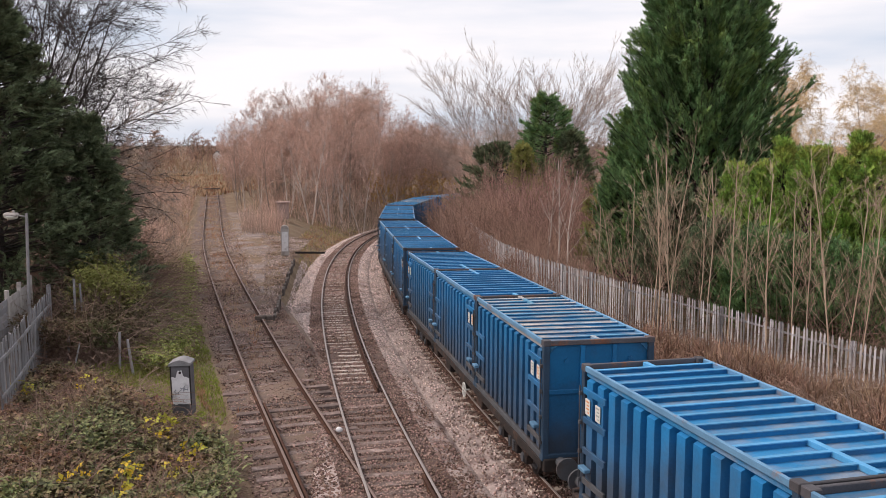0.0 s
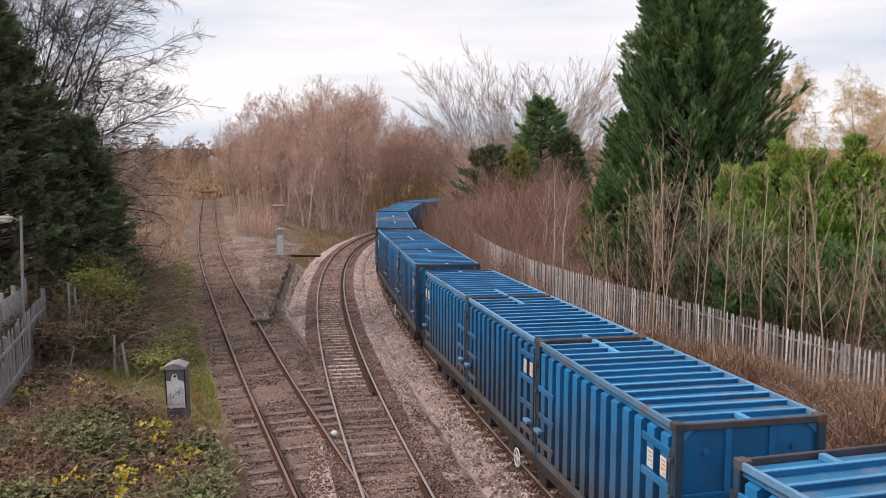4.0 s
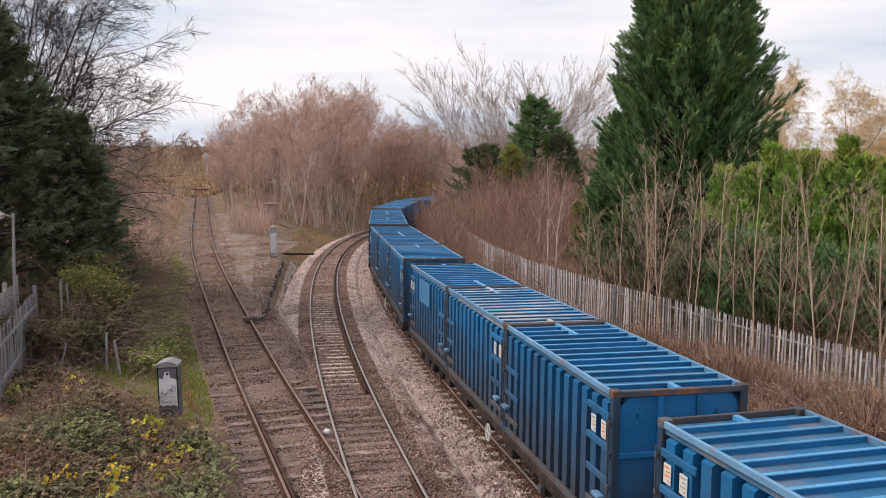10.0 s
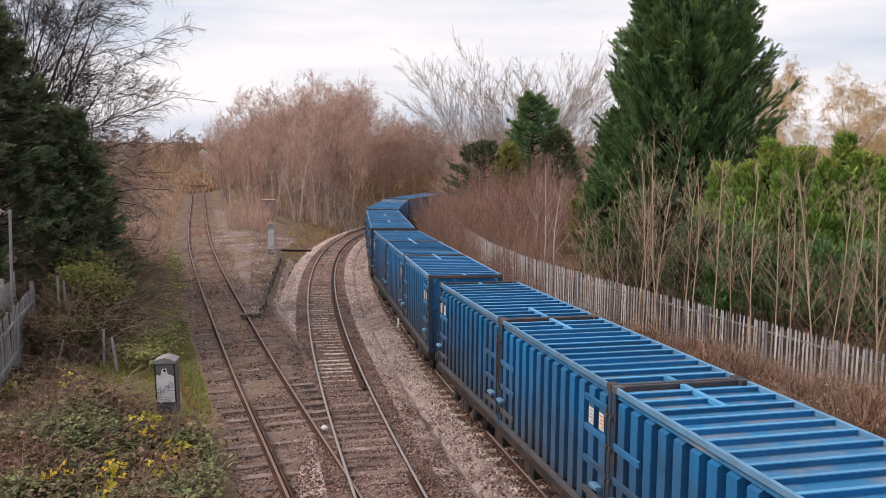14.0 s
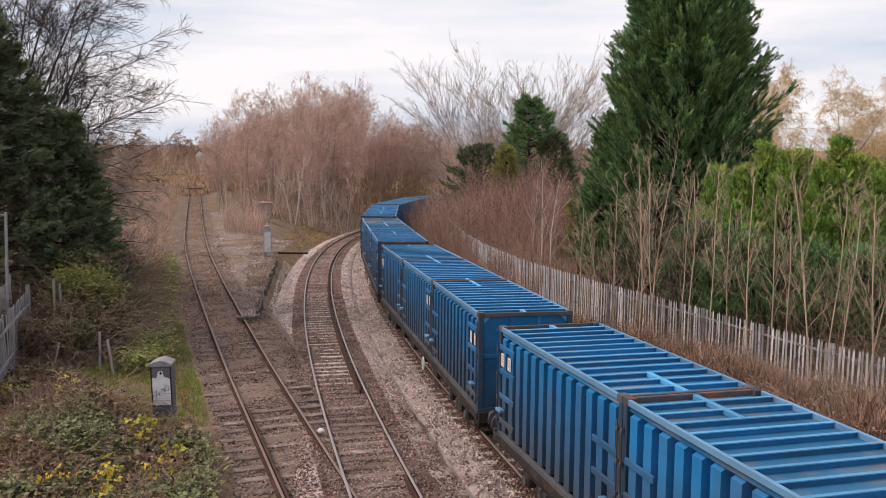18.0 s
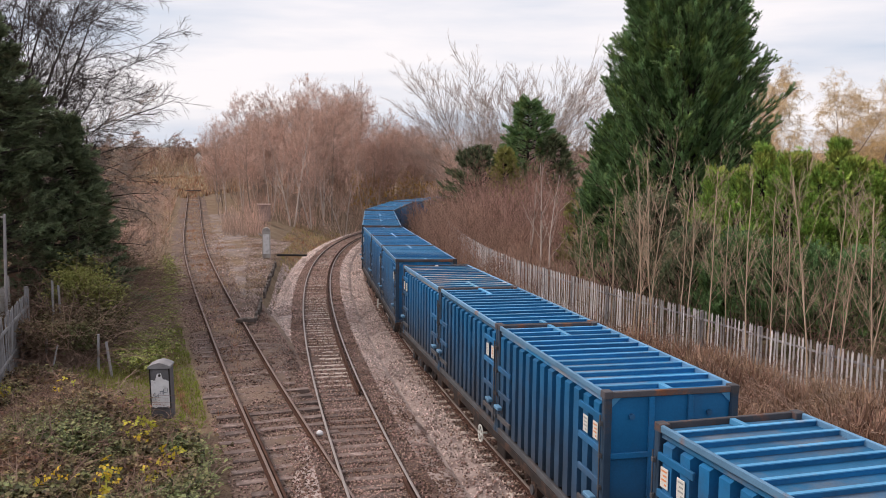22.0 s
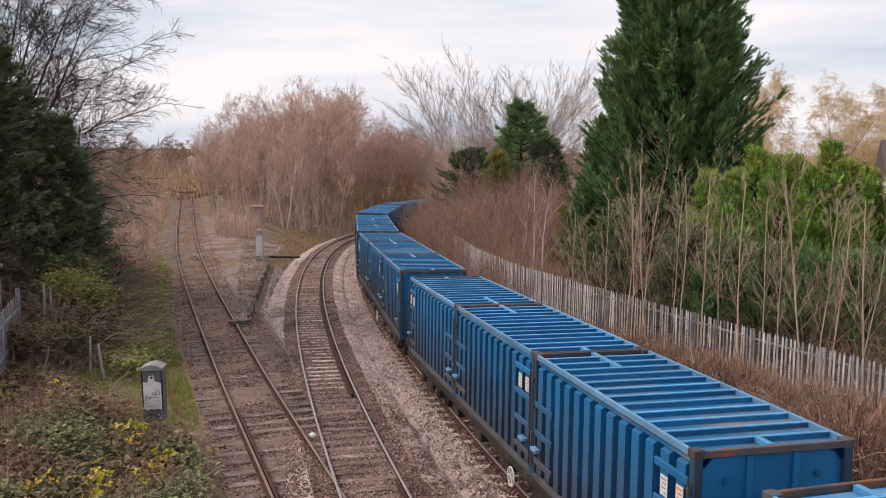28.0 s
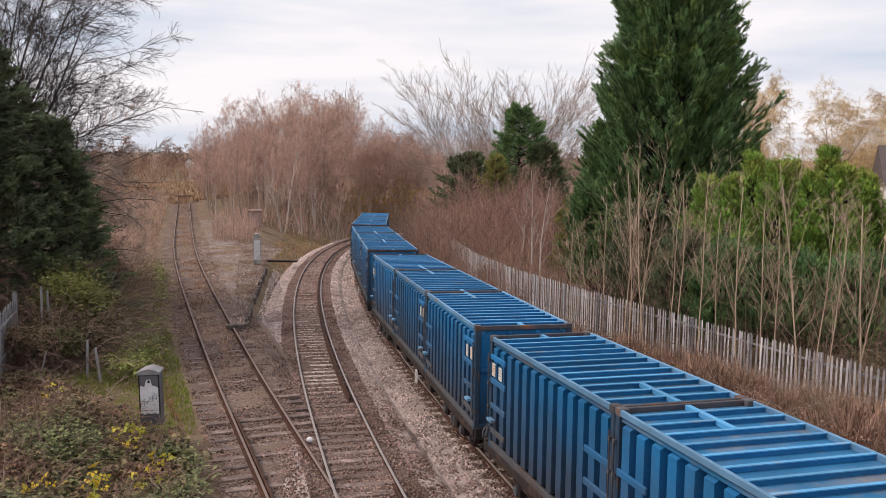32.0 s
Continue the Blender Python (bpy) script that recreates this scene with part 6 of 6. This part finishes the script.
    thicket("far_wood", a, 5.0, 10.5, 40, M_TWIG_TAN, "distant brown leafless woodland", 0.05, 9, 0.3)
    a = area_points(R(41), 500, [(-75, 190), (-42, 195), (-40, 240), (-85, 240)])
    thicket("far_scrub", a, 3.0, 6.5, 41, M_DRY, "distant yellowish scrub beyond the siding", 0.045, 9, 0.3)
    rng = random.Random(44)
    src = bare_tree("far_tree", (-60, 215), 11, 200, "distant leafless tree with bare brown twigs", M_BARK, M_TWIG_TAN, 2, 0.05, 0.15, (14, 45, 0.4, 0.3), (6, 42, 0.42, 0.1), (4, 42, 0.5, 0), None, 0.016, 0.05, 0.08, 0.25)
    for i in range(70):
        y = rng.uniform(170, 300)
        px = rng.uniform(-60, 1650)
        if 250 < px < 420:
            y = rng.uniform(215, 330)
        x = (px - 784) / 1500 * y
        o = copy_thing(src, pose(x, y, gz1(x, y) - 0.3, 0, 0, rng.uniform(0, 360)))
        s = rng.uniform(0.7, 1.1) * (1.25 if px > 900 else 1.0)
        o.scale = (s * 1.4, s * 1.4, s)
        o["group"] = "distant trees"


def a_y(arr, i):
    return arr[i][:, 1]


def build_stones():
    """Loose ballast, near the bridge, stone by stone."""
    rng = np.random.default_rng(77)
    temps = []
    for k in range(5):
        v = np.array([(1, 0, 0), (-1, 0, 0), (0, 1, 0), (0, -1, 0), (0, 0, 1), (0, 0, -1)], float) * rng.uniform(0.6, 1.25, (6, 1)) + rng.normal(size=(6, 3)) * 0.18
        f = np.array([(0, 2, 4), (2, 1, 4), (1, 3, 4), (3, 0, 4), (2, 0, 5), (1, 2, 5), (3, 1, 5), (0, 3, 5)])
        temps.append((v, f))
    prof_o = np.array([-3.3, -2.2, -1.75, -1.3, -0.86, -0.66, 0, 0.66, 0.86, 1.3, 1.85, 2.0])
    prof_h = np.array([-0.75, -0.34, -0.13, -0.1, -0.115, -0.14, -0.145, -0.14, -0.115, -0.1, -0.2, -0.3])
    pos, pale = [], []
    for arr, lo, hi, n, flip in ((NP_MAIN, 48, 150, 62000, 1), (NP_LOAD, 48, 130, 26000, -1), (NP_SID, 14, 84, 22000, 0), (NP_MAIN, 140, 250, 26000, 1), (NP_LOAD, 118, 225, 16000, -1)):
        u = rng.random(n) ** (1.35 if lo < 100 else 1.1)
        i = (lo + u * (min(hi, len(arr)) - 1 - lo)).astype(int)
        if flip == 0:
            o = rng.uniform(-1.7, 2.2, n)
            h = np.interp(np.abs(o), [0, 0.8, 1.5, 2.4], [-0.18, -0.19, -0.22, -0.45])
        else:
            o = rng.uniform(-3.0, 2.0, n)
            h = np.interp(o, prof_o, prof_h)
            o = o * flip
        pale.append((np.abs(o) > 1.35) & (a_y(arr, i) > 24 + 5 * rng.random(n)) if flip == 1 else (np.abs(o) > 1.1) & (a_y(arr, i) > 8 + 24 * rng.random(n)) if flip else np.zeros(n, bool))
        a = arr[i] + (arr[np.minimum(i + 1, len(arr) - 1)] - arr[i]) * rng.random(n)[:, None]
        pos.append(np.stack([a[:, 0] + o * np.cos(a[:, 3]), a[:, 1] - o * np.sin(a[:, 3]), a[:, 2] + h + 0.012], 1))
    pos, pale = np.concatenate(pos), np.concatenate(pale)
    k = np.nonzero((np.arange(len(pos)) >= 88000) & (np.arange(len(pos)) < 110000) & (pos[:, 1] < 42))[0]
    low = np.array([below_main(*pos[i, :2]) for i in k]) + 0.035
    pos[k, 2] = np.minimum(pos[k, 2], np.maximum(low, pos[k, 2] - 0.6))
    xy = area_points(rng, 15000, [(-7.5, 37.5), (-9.8, 55), (-10.3, 66), (-19.0, 72), (-16.2, 58), (-12.2, 46), (-8.9, 38)])
    wide = np.concatenate([xy, np.array([max(ground_z(x, y), sid_z(y) - 0.2) for x, y in xy])[:, None]], 1)
    V, F = scatter(rng, temps, wide, rng.normal(size=wide.shape), rng.normal(size=wide.shape), rng.uniform(0.02, 0.048, len(wide)))
    stuff("gravel_stones", V, F, M_STONE_MID, "loose stones strewn on the old gravel", "gravel")
    # clean stone between the edging and the shoulder
    s = rng.uniform(34, 64, 9000)
    o = rng.uniform(GAP_TRACKS - 4.2, GAP_TRACKS - 2.0, 9000)
    xy = np.array([line_at(a, b)[0][:] for a, b in zip(s, o)])
    ok = xy[:, 0] > -7.3 - 0.124 * (xy[:, 1] - 36.6)
    xy, o = xy[ok], o[ok] - GAP_TRACKS
    bed = np.array([rail_z(x, y) for x, y in xy]) + np.interp(o, [-4.0, -3.1, -2.2], [-0.4, -0.62, -0.34])
    q = np.concatenate([xy, np.maximum(bed, [ground_z(x, y) for x, y in xy])[:, None] + 0.02], 1)
    V, F = scatter(rng, temps, q, rng.normal(size=q.shape), rng.normal(size=q.shape), rng.uniform(0.03, 0.065, len(q)))
    stuff("ballast_stones", V, F, M_STONE_PALE, "clean pale stone below the edging", "ballast")
    for sel, m, lab in ((pale, M_STONE_PALE, "loose pale stone ballast on the shoulder"), (~pale, M_STONE, "loose brown-stained stone ballast")):
        q = pos[sel]
        n = len(q)
        V, F = scatter(rng, temps, q, rng.normal(size=(n, 3)), rng.normal(size=(n, 3)), rng.uniform(0.018, 0.042, n) * np.interp(q[:, 1], [35, 75], [1.0, 1.8]))
        stuff("ballast_stones", V, F, m, lab, "ballast")


build_plants()
build_scrub()
build_stones()

motions()
